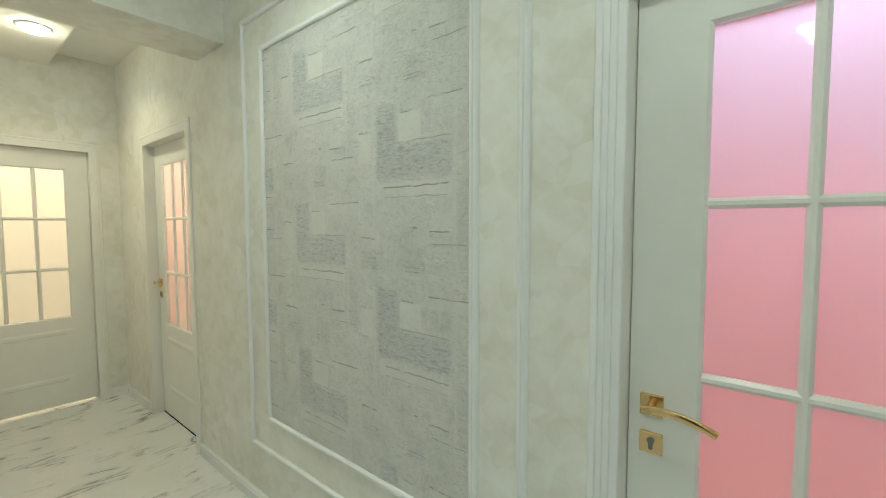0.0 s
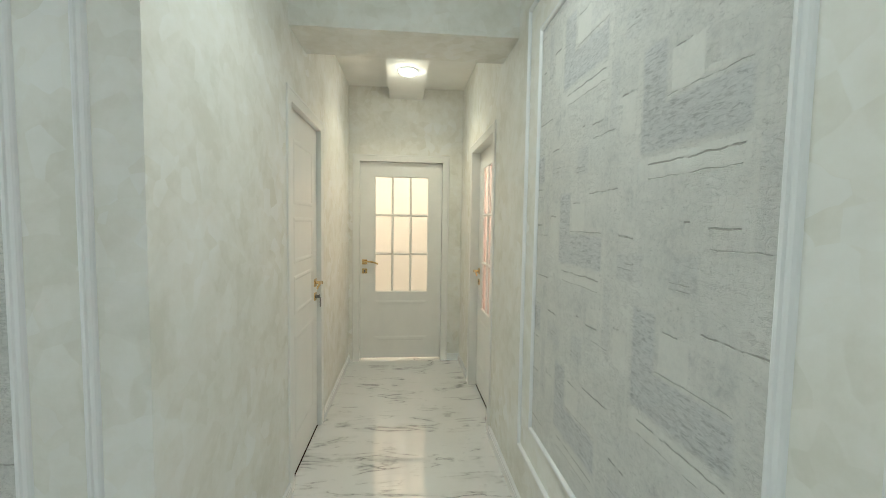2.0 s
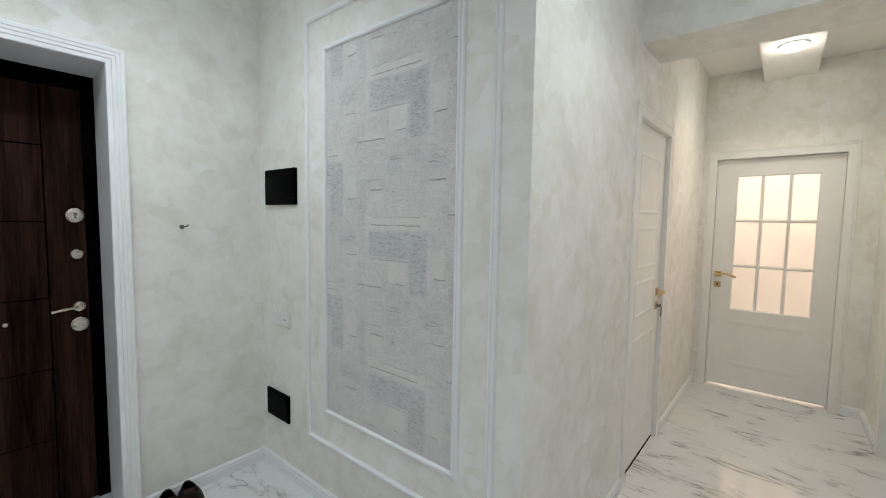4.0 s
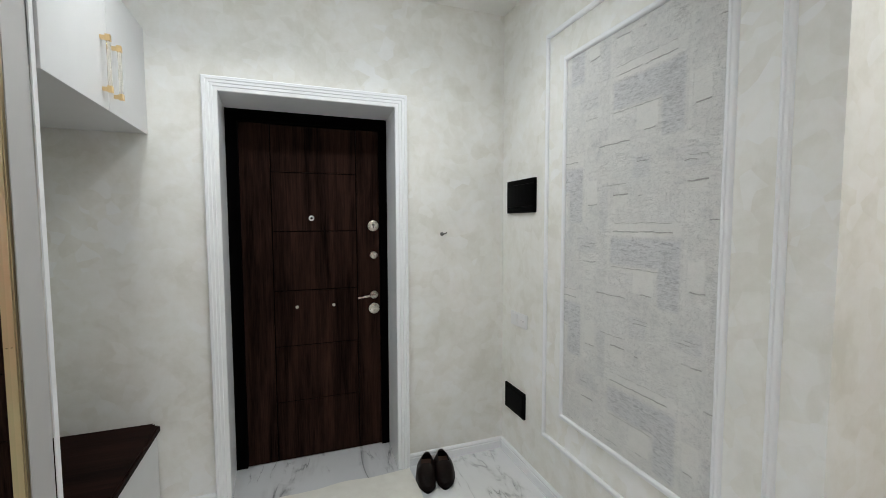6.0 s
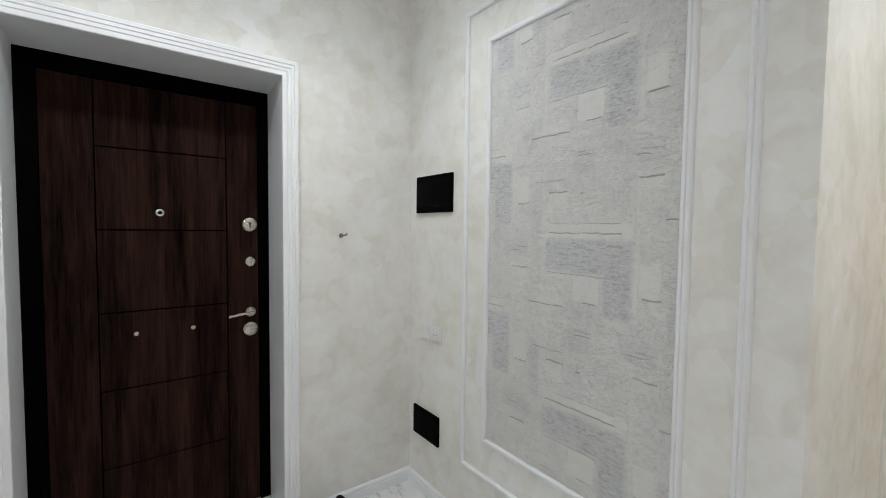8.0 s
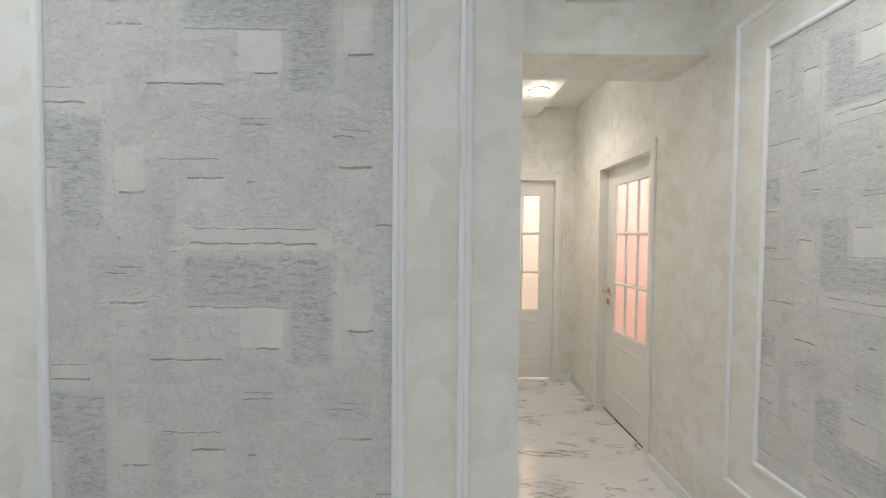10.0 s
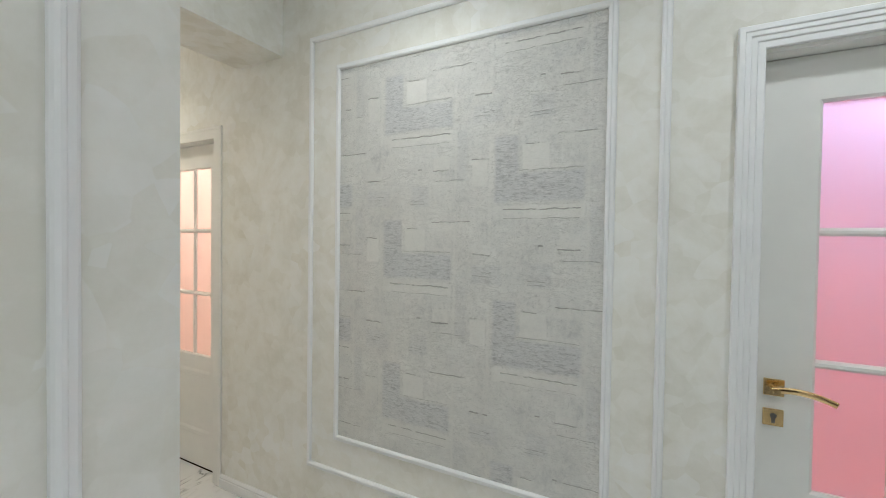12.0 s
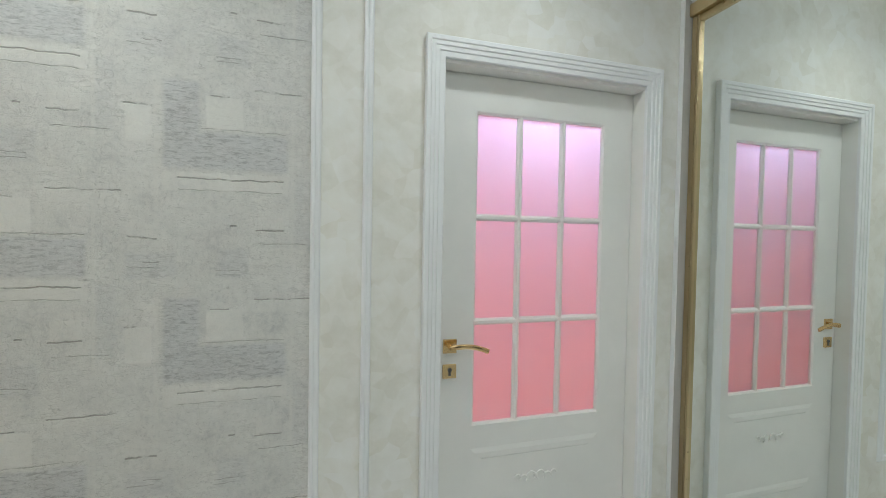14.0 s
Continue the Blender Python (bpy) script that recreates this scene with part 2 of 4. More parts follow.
def make_wallpaper(name, flip, du, dv):
    """Embossed wallpaper: a half-drop collage of grey and pale blocks with torn edges."""
    mat, tree, sh = material(name, rough=0.6)
    co = coords(tree)
    sep = tree.nodes.new("ShaderNodeSeparateXYZ")
    tree.links.new(co, sep.inputs[0])
    wob = tree.nodes.new("ShaderNodeTexNoise")
    wob.inputs["Scale"].default_value, wob.inputs["Detail"].default_value = 26, 4
    tree.links.new(co, wob.inputs["Vector"])
    wsep = tree.nodes.new("ShaderNodeSeparateColor")
    tree.links.new(wob.outputs["Color"], wsep.inputs[0])
    sgn = -1.0 if flip else 1.0
    u = math_node(tree, "MULTIPLY_ADD", sep.outputs["X"], sgn, du)
    v = math_node(tree, "MULTIPLY_ADD", sep.outputs["Z"], sgn, dv)
    col = math_node(tree, "FLOOR", math_node(tree, "DIVIDE", math_node(tree, "SUBTRACT", u, 0.16), STRIP_W))
    uu = math_node(tree, "SUBTRACT", u, math_node(tree, "MULTIPLY", col, STRIP_W))
    vv = math_node(tree, "MULTIPLY_ADD", col, STRIP_H / 2, v)
    vv = math_node(tree, "ADD", math_node(tree, "FLOORED_MODULO", math_node(tree, "SUBTRACT", vv, 1.08), STRIP_H), 1.08)
    uu = math_node(tree, "MULTIPLY_ADD", math_node(tree, "SUBTRACT", wsep.outputs[0], 0.5), 0.008, uu)
    vv = math_node(tree, "MULTIPLY_ADD", math_node(tree, "SUBTRACT", wsep.outputs[1], 0.5), 0.013, vv)

    def rect(x0, x1, y0, y1, soft):
        g = tree.nodes.new("ShaderNodeGroup")
        g.node_tree = RECT
        tree.links.new(uu, g.inputs["u"])
        tree.links.new(vv, g.inputs["v"])
        for key, val in (("cx", (x0 + x1) / 2), ("cy", (y0 + y1) / 2), ("hw", (x1 - x0) / 2), ("hh", (y1 - y0) / 2), ("soft", soft)):
            g.inputs[key].default_value = val
        return g.outputs[0]

    def total(items):
        out = None
        for m in items:
            out = m if out is None else math_node(tree, "MAXIMUM", out, m)
        return out
    grey = total([math_node(tree, "MULTIPLY", rect(a, b, c, d, 0.014), s) for a, b, c, d, s in GREY_BLOCKS])
    pale = total([math_node(tree, "MULTIPLY", rect(a, b, c, d, 0.005), s) for a, b, c, d, s in PALE_BLOCKS])
    dark = total([rect(a, b, c - h, c + h, 0.0016) for a, b, c, h in DARK_LINES])
    stone = noise_node(tree, co, 52, 9, 0.84, 0.5)
    patch = noise_node(tree, co, 7, 4, 0.6)
    crack = noise_node(tree, mapped(tree, co, (0.45, 1, 1.5)), 30, 4, 0.6, 1.2)
    crack = math_node(tree, "SUBTRACT", 1.0, math_node(tree, "MULTIPLY", math_node(tree, "ABSOLUTE", math_node(tree, "SUBTRACT", crack, 0.5)), 32.0), clamp=True)
    tick = noise_node(tree, mapped(tree, co, (1.0, 1, 1.7)), 75, 3, 0.6, 1.6)
    tick = math_node(tree, "MULTIPLY", math_node(tree, "SUBTRACT", tick, 0.575), 9.0, clamp=True)
    torn = math_node(tree, "MULTIPLY", math_node(tree, "SUBTRACT", noise_node(tree, co, 18, 3, 0.6), 0.36), 8.0, clamp=True)
    dark = math_node(tree, "MULTIPLY", dark, torn)
    crack = math_node(tree, "MULTIPLY", crack, math_node(tree, "MULTIPLY", math_node(tree, "SUBTRACT", patch, 0.42), 5.0, clamp=True))
    # low scroll relief in upright bands between the blocks
    ring = tree.nodes.new("ShaderNodeTexVoronoi")
    ring.inputs["Scale"].default_value, ring.inputs["Randomness"].default_value = 34, 0.8
    tree.links.new(mapped(tree, co, (1.0, 1, 0.85)), ring.inputs["Vector"])
    curl = math_node(tree, "ABSOLUTE", math_node(tree, "SUBTRACT", math_node(tree, "FLOORED_MODULO", math_node(tree, "MULTIPLY_ADD", ring.outputs["Distance"], 2.6, math_node(tree, "MULTIPLY", wsep.outputs[2], 0.5)), 1.0), 0.5))
    curl = math_node(tree, "SUBTRACT", 1.0, math_node(tree, "MULTIPLY", curl, 7.0), clamp=True)
    curl = math_node(tree, "MULTIPLY", curl, total([rect(0.628, 0.690, 1.08, 1.725, 0.006), math_node(tree, "MULTIPLY", rect(0.30, 0.60, 1.10, 1.34, 0.03), 0.7)]))
    ribs = noise_node(tree, mapped(tree, co, (0.6, 1, 2.2)), 60, 5, 0.7, 0.8)
    base = ramp(tree, math_node(tree, "MULTIPLY_ADD", patch, 0.5, math_node(tree, "MULTIPLY", stone, 0.5)), [(0.35, (0.545, 0.545, 0.537)), (0.47, (0.708, 0.702, 0.676)), (0.60, (0.79, 0.783, 0.754))])
    greycol = ramp(tree, ribs, [(0.37, (0.37, 0.375, 0.385)), (0.48, (0.60, 0.604, 0.612)), (0.66, (0.71, 0.713, 0.718))])
    c = mix(tree, math_node(tree, "MULTIPLY", grey, 0.76), base, greycol)
    c = mix(tree, math_node(tree, "MULTIPLY", pale, 0.50), c, (0.76, 0.750, 0.712))
    flat = math_node(tree, "SUBTRACT", 1.0, math_node(tree, "MULTIPLY", pale, 0.75))
    c = mix(tree, math_node(tree, "MULTIPLY", math_node(tree, "MULTIPLY", crack, flat), 0.36), c, (0.37, 0.36, 0.345))
    c = mix(tree, math_node(tree, "MULTIPLY", math_node(tree, "MULTIPLY", tick, flat), 0.37), c, (0.38, 0.37, 0.355))
    c = mix(tree, math_node(tree, "MULTIPLY", math_node(tree, "MULTIPLY", curl, flat), 0.15), c, (0.42, 0.41, 0.40))
    c = mix(tree, math_node(tree, "MULTIPLY", dark, 0.58), c, (0.24, 0.22, 0.20))
    tree.links.new(c, sh.inputs["Base Color"])
    h = math_node(tree, "MULTIPLY_ADD", math_node(tree, "MULTIPLY", stone, flat), 0.8, math_node(tree, "MULTIPLY", pale, 0.45))
    h = math_node(tree, "MULTIPLY_ADD", math_node(tree, "MULTIPLY", ribs, grey), 0.5, h)
    h = math_node(tree, "SUBTRACT", h, math_node(tree, "MULTIPLY_ADD", dark, 0.9, math_node(tree, "MULTIPLY", math_node(tree, "MULTIPLY", crack, flat), 0.5)))
    h = math_node(tree, "SUBTRACT", h, math_node(tree, "MULTIPLY", math_node(tree, "MULTIPLY", tick, flat), 0.5))
    h = math_node(tree, "SUBTRACT", h, math_node(tree, "MULTIPLY", curl, 0.25))
    bump(tree, sh, h, 0.66, 0.006)


def make_wood(name, dark, light, rough, scale=(16, 16, 1.1)):
    """Dark stained veneer: long soft streaks and fine fibres that run on from panel to panel."""
    mat, tree, sh = material(name, rough=rough, spec=0.02)
    co = mapped(tree, coords(tree), scale)
    streak = noise_node(tree, mapped(tree, co, (0.42, 0.42, 0.55)), 1.3, 5, 0.62, 0.5)
    grain = noise_node(tree, co, 1.9, 6, 0.65, 0.7)
    fibre = noise_node(tree, mapped(tree, co, (1, 1, 0.6)), 9.0, 4, 0.7, 0.2)
    tone = math_node(tree, "MULTIPLY_ADD", fibre, 0.26, math_node(tree, "MULTIPLY_ADD", streak, 0.46, math_node(tree, "MULTIPLY", grain, 0.30)))
    tree.links.new(ramp(tree, tone, [(0.40, dark), (0.53, tuple(a * 0.55 + b * 0.45 for a, b in zip(dark, light))), (0.68, light)]), sh.inputs["Base Color"])
    tree.links.new(math_node(tree, "MULTIPLY_ADD", fibre, 0.2, rough - 0.1), sh.inputs["Roughness"])
    bump(tree, sh, fibre, 0.2, 0.0015)


def make_metal(name, colour, rough):
    mat, tree, sh = material(name, colour, rough, 1.0)
    co = coords(tree)
    n = noise_node(tree, co, 60, 3)
    tree.links.new(math_node(tree, "MULTIPLY_ADD", n, 0.12, rough - 0.06), sh.inputs["Roughness"])


def make_frosted(name, colour):
    """Frosted pane: light passes diffused, the front stays glossy."""
    mat, tree, sh = material(name)
    tree.nodes.remove(sh)
    out = tree.nodes["Material Output"]
    co = coords(tree)
    n = noise_node(tree, co, 420, 2)
    tr = tree.nodes.new("ShaderNodeBsdfTranslucent")
    tree.links.new(mix(tree, n, tuple(c * 0.94 for c in colour), colour), tr.inputs["Color"])
    rf = tree.nodes.new("ShaderNodeBsdfRefraction")
    rf.inputs["Roughness"].default_value, rf.inputs["IOR"].default_value = 0.62, 1.12
    rf.inputs["Color"].default_value = (*colour, 1)
    body = tree.nodes.new("ShaderNodeMixShader")
    body.inputs[0].default_value = 0.2
    tree.links.new(tr.outputs[0], body.inputs[1])
    tree.links.new(rf.outputs[0], body.inputs[2])
    gl = tree.nodes.new("ShaderNodeBsdfAnisotropic")
    gl.inputs["Color"].default_value = (1, 1, 1, 1)
    gl.inputs["Roughness"].default_value = 0.03
    fr = tree.nodes.new("ShaderNodeFresnel")
    fr.inputs["IOR"].default_value = 1.45
    mx = tree.nodes.new("ShaderNodeMixShader")
    for a, b in ((fr.outputs[0], mx.inputs[0]), (body.outputs[0], mx.inputs[1]), (gl.outputs[0], mx.inputs[2]), (mx.outputs[0], out.inputs["Surface"])):
        tree.links.new(a, b)


def make_glow(name, colour, strength):
    mat, tree, sh = material(name, (0.9, 0.9, 0.9))
    sh.inputs["Emission Color"].default_value = (*colour, 1)
    sh.inputs["Emission Strength"].default_value = strength


def make_leather():
    mat, tree, sh = material("leather", (0.025, 0.014, 0.010), 0.45, 0.0, 0.12)
    co = coords(tree)
    n = noise_node(tree, co, 9, 4)
    tree.links.new(mix(tree, n, (0.0022, 0.0012, 0.001), (0.010, 0.0045, 0.0035)), sh.inputs["Base Color"])
    bump(tree, sh, noise_node(tree, co, 160, 3), 0.2, 0.001)


def make_cloth():
    mat, tree, sh = material("mat_cloth", rough=0.9)
    co = coords(tree)
    n = noise_node(tree, co, 14, 5, 0.6)
    tree.links.new(mix(tree, n, (0.62, 0.60, 0.53), (0.80, 0.79, 0.73)), sh.inputs["Base Color"])
    bump(tree, sh, noise_node(tree, co, 300, 3), 0.3, 0.002)


make_plaster(), make_paint(), make_marble(), make_leather(), make_cloth()
make_wallpaper("wallpaper_large", False, 0.0, 0.0)
make_wallpaper("wallpaper_small", True, 0.92, 1.71)
make_wood("door_wood", (0.0022, 0.0009, 0.0007), (0.048, 0.0235, 0.017), 0.55)
make_wood("bench_wood", (0.006, 0.003, 0.0025), (0.028, 0.012, 0.009), 0.5, (1.2, 16, 16))
make_metal("brass", (0.80, 0.58, 0.30), 0.16)
make_metal("brushed_gold", (0.62, 0.50, 0.30), 0.30)
make_metal("nickel", (0.70, 0.66, 0.58), 0.28)
make_metal("steel", (0.72, 0.73, 0.75), 0.22)
make_metal("dark_steel", (0.22, 0.21, 0.20), 0.3)
material("mirror", (0.90, 0.93, 0.91), 0.0, 1.0)
material("black_plastic", (0.0015, 0.0014, 0.0016), 0.36, 0.0, 0.02)
material("black_metal", (0.0010, 0.0007, 0.0007), 0.5, 0.0, 0.02)
material("white_plastic", (0.80, 0.80, 0.79), 0.3)
material("dark_hole", (0.02, 0.02, 0.02), 0.6)
material("clear_plastic", (0.95, 0.92, 0.84), 0.05)[2].inputs["Transmission Weight"].default_value = 0.9
material("insole_leather", (0.05, 0.026, 0.017), 0.6, 0.0, 0.2)
material("room_paint", (0.78, 0.77, 0.75), 0.8)
material("pink_paint", (0.80, 0.50, 0.42), 0.8)
material("peach_paint", (0.84, 0.70, 0.64), 0.8)
make_frosted("frosted_pink", (0.97, 0.89, 0.93))
make_frosted("frosted_warm", (0.97, 0.95, 0.92))
make_frosted("frosted_peach", (0.97, 0.88, 0.84))
make_glow("lamp_glow", (0.80, 0.91, 1.0), 26.0)


# ---------------------------------------------------------------- mesh helpers
def box(bm, x0, x1, y0, y1, z0, z1, bevel=0.0):
    vs = [bm.verts.new((x, y, z)) for x in (x0, x1) for y in (y0, y1) for z in (z0, z1)]
    fs = [bm.faces.new([vs[k] for k in q]) for q in ((0, 1, 3, 2), (4, 6, 7, 5), (0, 4, 5, 1), (2, 3, 7, 6), (0, 2, 6, 4), (1, 5, 7, 3))]
    if bevel:
        edges = list({e for f in fs for e in f.edges})
        bmesh.ops.bevel(bm, geom=edges, offset=bevel, segments=2, affect="EDGES", profile=0.6)
    return bm


def boxed(*args, bevel=0.0):
    return box(bmesh.new(), *args, bevel=bevel)


def lathe(bm, profile, place=(0, 0, 0), axis="Y", steps=32):
    """Turns (radius, height) points round an axis; Y means that height runs out of the wall, towards -y."""
    rings = []
    for r, h in profile:
        ring = []
        for k in range(steps):
            a = 2 * math.pi * k / steps
            c, s = r * math.cos(a), r * math.sin(a)
            p = (c, -h, s) if axis == "Y" else ((c, s, h) if axis == "Z" else (h, c, s))
            ring.append(bm.verts.new((place[0] + p[0], place[1] + p[1], place[2] + p[2])))
        rings.append(ring)
    for r0, r1 in zip(rings, rings[1:]):
        for k in range(steps):
            bm.faces.new((r0[k], r0[(k + 1) % steps], r1[(k + 1) % steps], r1[k]))
    for ring in (rings[0], rings[-1]):
        bm.faces.new(ring)
    bmesh.ops.recalc_face_normals(bm, faces=bm.faces)
    return bm


def sweep(bm, corners, profile, closed):
    """Mitred moulding: corners(a) gives the path's points (u, z) at the distance a outwards; profile is (a, out) points, closed round."""
    rows = [[bm.verts.new((u, -h, z)) for u, z in corners(a)] for a, h in profile]
    n, m = len(rows), len(rows[0])
    for i in range(n):
        r0, r1 = rows[i], rows[(i + 1) % n]
        for k in range(m if closed else m - 1):
            bm.faces.new((r0[k], r0[(k + 1) % m], r1[(k + 1) % m], r1[k]))
    if not closed:
        for k in (0, m - 1):
            bm.faces.new([r[k] for r in rows])
    bmesh.ops.recalc_face_normals(bm, faces=bm.faces)
    return bm


def tube(bm, points, w, h, steps=10):
    """A rounded bar of width w and height h along points."""
    rings = []
    for k, p in enumerate(points):
        p = Vector(p)
        d = (Vector(points[min(k + 1, len(points) - 1)]) - Vector(points[max(k - 1, 0)])).normalized()
        side = d.cross(Vector((0, 0, 1)))
        side = side.normalized() if side.length > 1e-4 else Vector((1, 0, 0))
        up = side.cross(d)
        ring = []
        for s in range(steps):
            a = 2 * math.pi * s / steps
            cx, cy = math.cos(a), math.sin(a)
            ring.append(bm.verts.new(p + side * w * math.copysign(abs(cx) ** 0.6, cx) / 2 + up * h * math.copysign(abs(cy) ** 0.6, cy) / 2))
        rings.append(ring)
    for r0, r1 in zip(rings, rings[1:]):
        for s in range(steps):
            bm.faces.new((r0[s], r0[(s + 1) % steps], r1[(s + 1) % steps], r1[s]))
    bm.faces.new(rings[0]), bm.faces.new(rings[-1])
    bmesh.ops.recalc_face_normals(bm, faces=bm.faces)
    return bm


def mesh_of(name, bm, mat, smooth=False):
    me = bpy.data.meshes.new(name)
    bm.normal_update()
    bm.to_mesh(me)
    bm.free()
    me.materials.append(MATS[mat])
    if smooth:
        for p in me.polygons:
            p.use_smooth = True
        me.set_sharp_from_angle(angle=radians(40))
    return me


def part(name, bm, mat, parent, label="", smooth=False):
    ob = new(name, mesh_of(name, bm, mat, smooth))
    ob.parent = parent
    return tagged(ob, label)


def thing(name, m, label, category, group="", kind=""):
    ob = new(name)
    ob.empty_display_size = 0.1
    ob.matrix_world = m
    return tagged(ob, label, category, group, kind)


def solid(name, bm, mat, label, category, m=None, group="", kind="", smooth=False):
    ob = new(name, mesh_of(name, bm, mat, smooth))
    if m is not None:
        ob.matrix_world = m
    return tagged(ob, label, category, group, kind)


# ---------------------------------------------------------------- setting
# walls are built in a frame whose -y points into the room: u along the wall, z up
ON_A, ON_B, ON_D = pose(0, YA, 0), pose(XB, 0, 0, 0, 0, 90), pose(0, YD, 0, 0, 0, 180)
ON_E, ON_L = pose(XE, 0, 0, 0, 0, 90), pose(0, YL - 0.0153, 0, 0, 0, 179.114)   # the corridor narrows a little


def wall(name, m, u0, u1, thick, holes=(), label="cream decorative plaster wall with cloudy pearly patches"):
    bm = bmesh.new()
    u = u0
    for h0, h1, top in sorted(holes):
        box(bm, u, h0, 0, thick, 0, ZC)
        box(bm, h0, h1, 0, thick, top, ZC)
        u = h1
    box(bm, u, u1, 0, thick, 0, ZC)
    bmesh.ops.remove_doubles(bm, verts=bm.verts, dist=1e-5)
    return solid(name, bm, "plaster", label, "wall", m, kind="structure")


LIN = 0.012      # thickness of the door linings
PINK, SIDE, END, LEFT = (-0.113, 0.732), (-3.56, -2.73), (0.155, 0.999), (2.18, 2.88)
ENTRY = (-0.638, 0.276)
TOP, ENTRY_TOP = 2.06, 2.170
wall("wall_long", ON_A, XE - 0.15, XR + 0.15, 0.15, [(SIDE[0] - LIN, SIDE[1] + LIN, TOP + LIN), (PINK[0] - LIN, PINK[1] + LIN, TOP + LIN)])
wall("wall_boxes", ON_B, YD - 0.30, YL, 0.15)
wall("wall_entrance", ON_D, -(XR + 0.15), -XB, 0.38, [(ENTRY[0] - 0.022, ENTRY[1] + 0.026, ENTRY_TOP + 0.022)])
wall("wall_corridor", ON_L, -XB + 0.004, -XE + 0.15, 0.15, [(LEFT[0] - LIN, LEFT[1] + LIN, TOP + LIN)])
wall("wall_end", ON_E, YL, YA, 0.15, [(END[0] - LIN, END[1] + LIN, TOP + LIN)])
wall("wall_wardrobe", pose(XR, 0, 0, 0, 0, -90), -YA, -YD, 0.15)
solid("beam", boxed(-2.525, -2.165, YL, YA, 2.432, ZC), "plaster", "plastered ceiling beam across the corridor mouth", "beam", kind="structure")

solid("floor", boxed(XE - 0.15, XR + 0.15, YD - 0.40, YA + 0.15, -0.12, 0.0), "marble", "polished white marble-look floor with grey veins", "floor", kind="structure")
cm = bmesh.new()
box(cm, XE - 0.15, XR + 0.15, YD - 0.40, YA + 0.15, ZC, ZC + 0.12)
solid("ceiling", cm, "ceiling_paint", "plain matt off-white plasterboard ceiling", "ceiling", kind="structure")
for nm, q in (("ceiling_strip_corridor", (XE, -2.525, 0.45, 0.785)), ("ceiling_strip_hall", (-2.165, XR, 0.45, 0.785)), ("ceiling_strip_entrance", (XB, XR, -1.25, -0.91))):
    solid(nm, boxed(*q, ZS, ZC), "ceiling_paint", "dropped white plasterboard ceiling strip holding spotlights", "ceiling", kind="structure")


# rooms behind the doors, closed shells
def shell(name, x0, x1, y0, y1, mat, open_side):
    bm = bmesh.new()
    t = 0.08
    box(bm, x0 - t, x1 + t, y0 - t, y1 + t, -0.13, 0.0)
    box(bm, x0 - t, x1 + t, y0 - t, y1 + t, 2.7, 2.8)
    for side, q in (("-x", (x0 - t, x0, y0, y1)), ("+x", (x1, x1 + t, y0, y1)), ("-y", (x0 - t, x1 + t, y0 - t, y0)), ("+y", (x0 - t, x1 + t, y1, y1 + t))):
        if side != open_side:
            box(bm, *q, 0, 2.7)
    return solid(name, bm, mat, "plain lit room behind a glazed door", "wall", kind="structure")


shell("wall_pink_room", -0.9, 1.5, YA + 0.231, 3.3, "pink_paint", "-y")
shell("wall_side_room", -4.1, -2.3, YA + 0.231, 2.9, "peach_paint", "-y")
shell("wall_end_room", -6.6, XE - 0.231, -0.4, 1.1, "room_paint", "+x")

# baseboards
BB = [(0.0, 0.0), (0.0, 0.014), (0.048, 0.014), (0.052, 0.011), (0.060, 0.012), (0.068, 0.009), (0.075, 0.004), (0.075, 0.0)]


def baseboard(m, u0, u1):
    bm = bmesh.new()
    ends = [[bm.verts.new((u, -h, z)) for z, h in BB] for u in (u0, u1)]
    n = len(BB)
    for k in range(n):
        bm.faces.new((ends[0][k], ends[0][(k + 1) % n], ends[1][(k + 1) % n], ends[1][k]))
    bm.faces.new(ends[0]), bm.faces.new(ends[1])
    bmesh.ops.recalc_face_normals(bm, faces=bm.faces)
    solid("baseboard", bm, "baseboard_white", "white moulded baseboard along the plaster wall", "baseboard", m, kind="structure")


CW = 0.07
baseboard(ON_A, XE, SIDE[0] - CW)
baseboard(ON_A, SIDE[1] + CW, PINK[0] - CW)
baseboard(ON_A, PINK[1] + CW, 0.897)
baseboard(ON_B, YD, YL)
baseboard(ON_D, ENTRY[1] + CW, -XB)
baseboard(ON_D, -0.945, ENTRY[0] - CW)
baseboard(ON_L, -XB, LEFT[0] - CW)
baseboard(ON_L, LEFT[1] + CW, -XE)
baseboard(ON_E, END[1] + CW, YA)

# wall mouldings and wallpaper panels
MOULD = [(0.0, 0.0), (0.0, 0.008), (0.003, 0.013), (0.008, 0.016), (0.013, 0.015), (0.016, 0.011), (0.020, 0.0105), (0.025, 0.009), (0.029, 0.005), (0.032, 0.0)]


def moulding(m, u0, u1, z0, z1, label):
    bm = sweep(bmesh.new(), lambda a: [(u0 - a, z0 - a), (u1 + a, z0 - a), (u1 + a, z1 + a), (u0 - a, z1 + a)], MOULD, True)
    return solid("wall_moulding", bm, "trim_paint", label, "moulding", m, kind="structure", smooth=False)


def paper(name, m, u0, u1, z0, z1, mat):
    bm = boxed(0, u1 - u0, -0.003, 0, 0, z1 - z0)
    return solid(name, bm, mat, "embossed grey stone-collage wallpaper panel in a white frame", "wallpaper", m @ pose(u0, 0, z0), kind="structure")


paper("wallpaper_panel_long", ON_A, -1.760, -0.555, 0.516, 2.290, "wallpaper_large")
moulding(ON_A, -1.760, -0.555, 0.516, 2.290, "white inner moulding framing the large wallpaper panel")
moulding(ON_A, -1.938, -0.390, 0.342, 2.456, "white outer moulding round the large wallpaper panel")
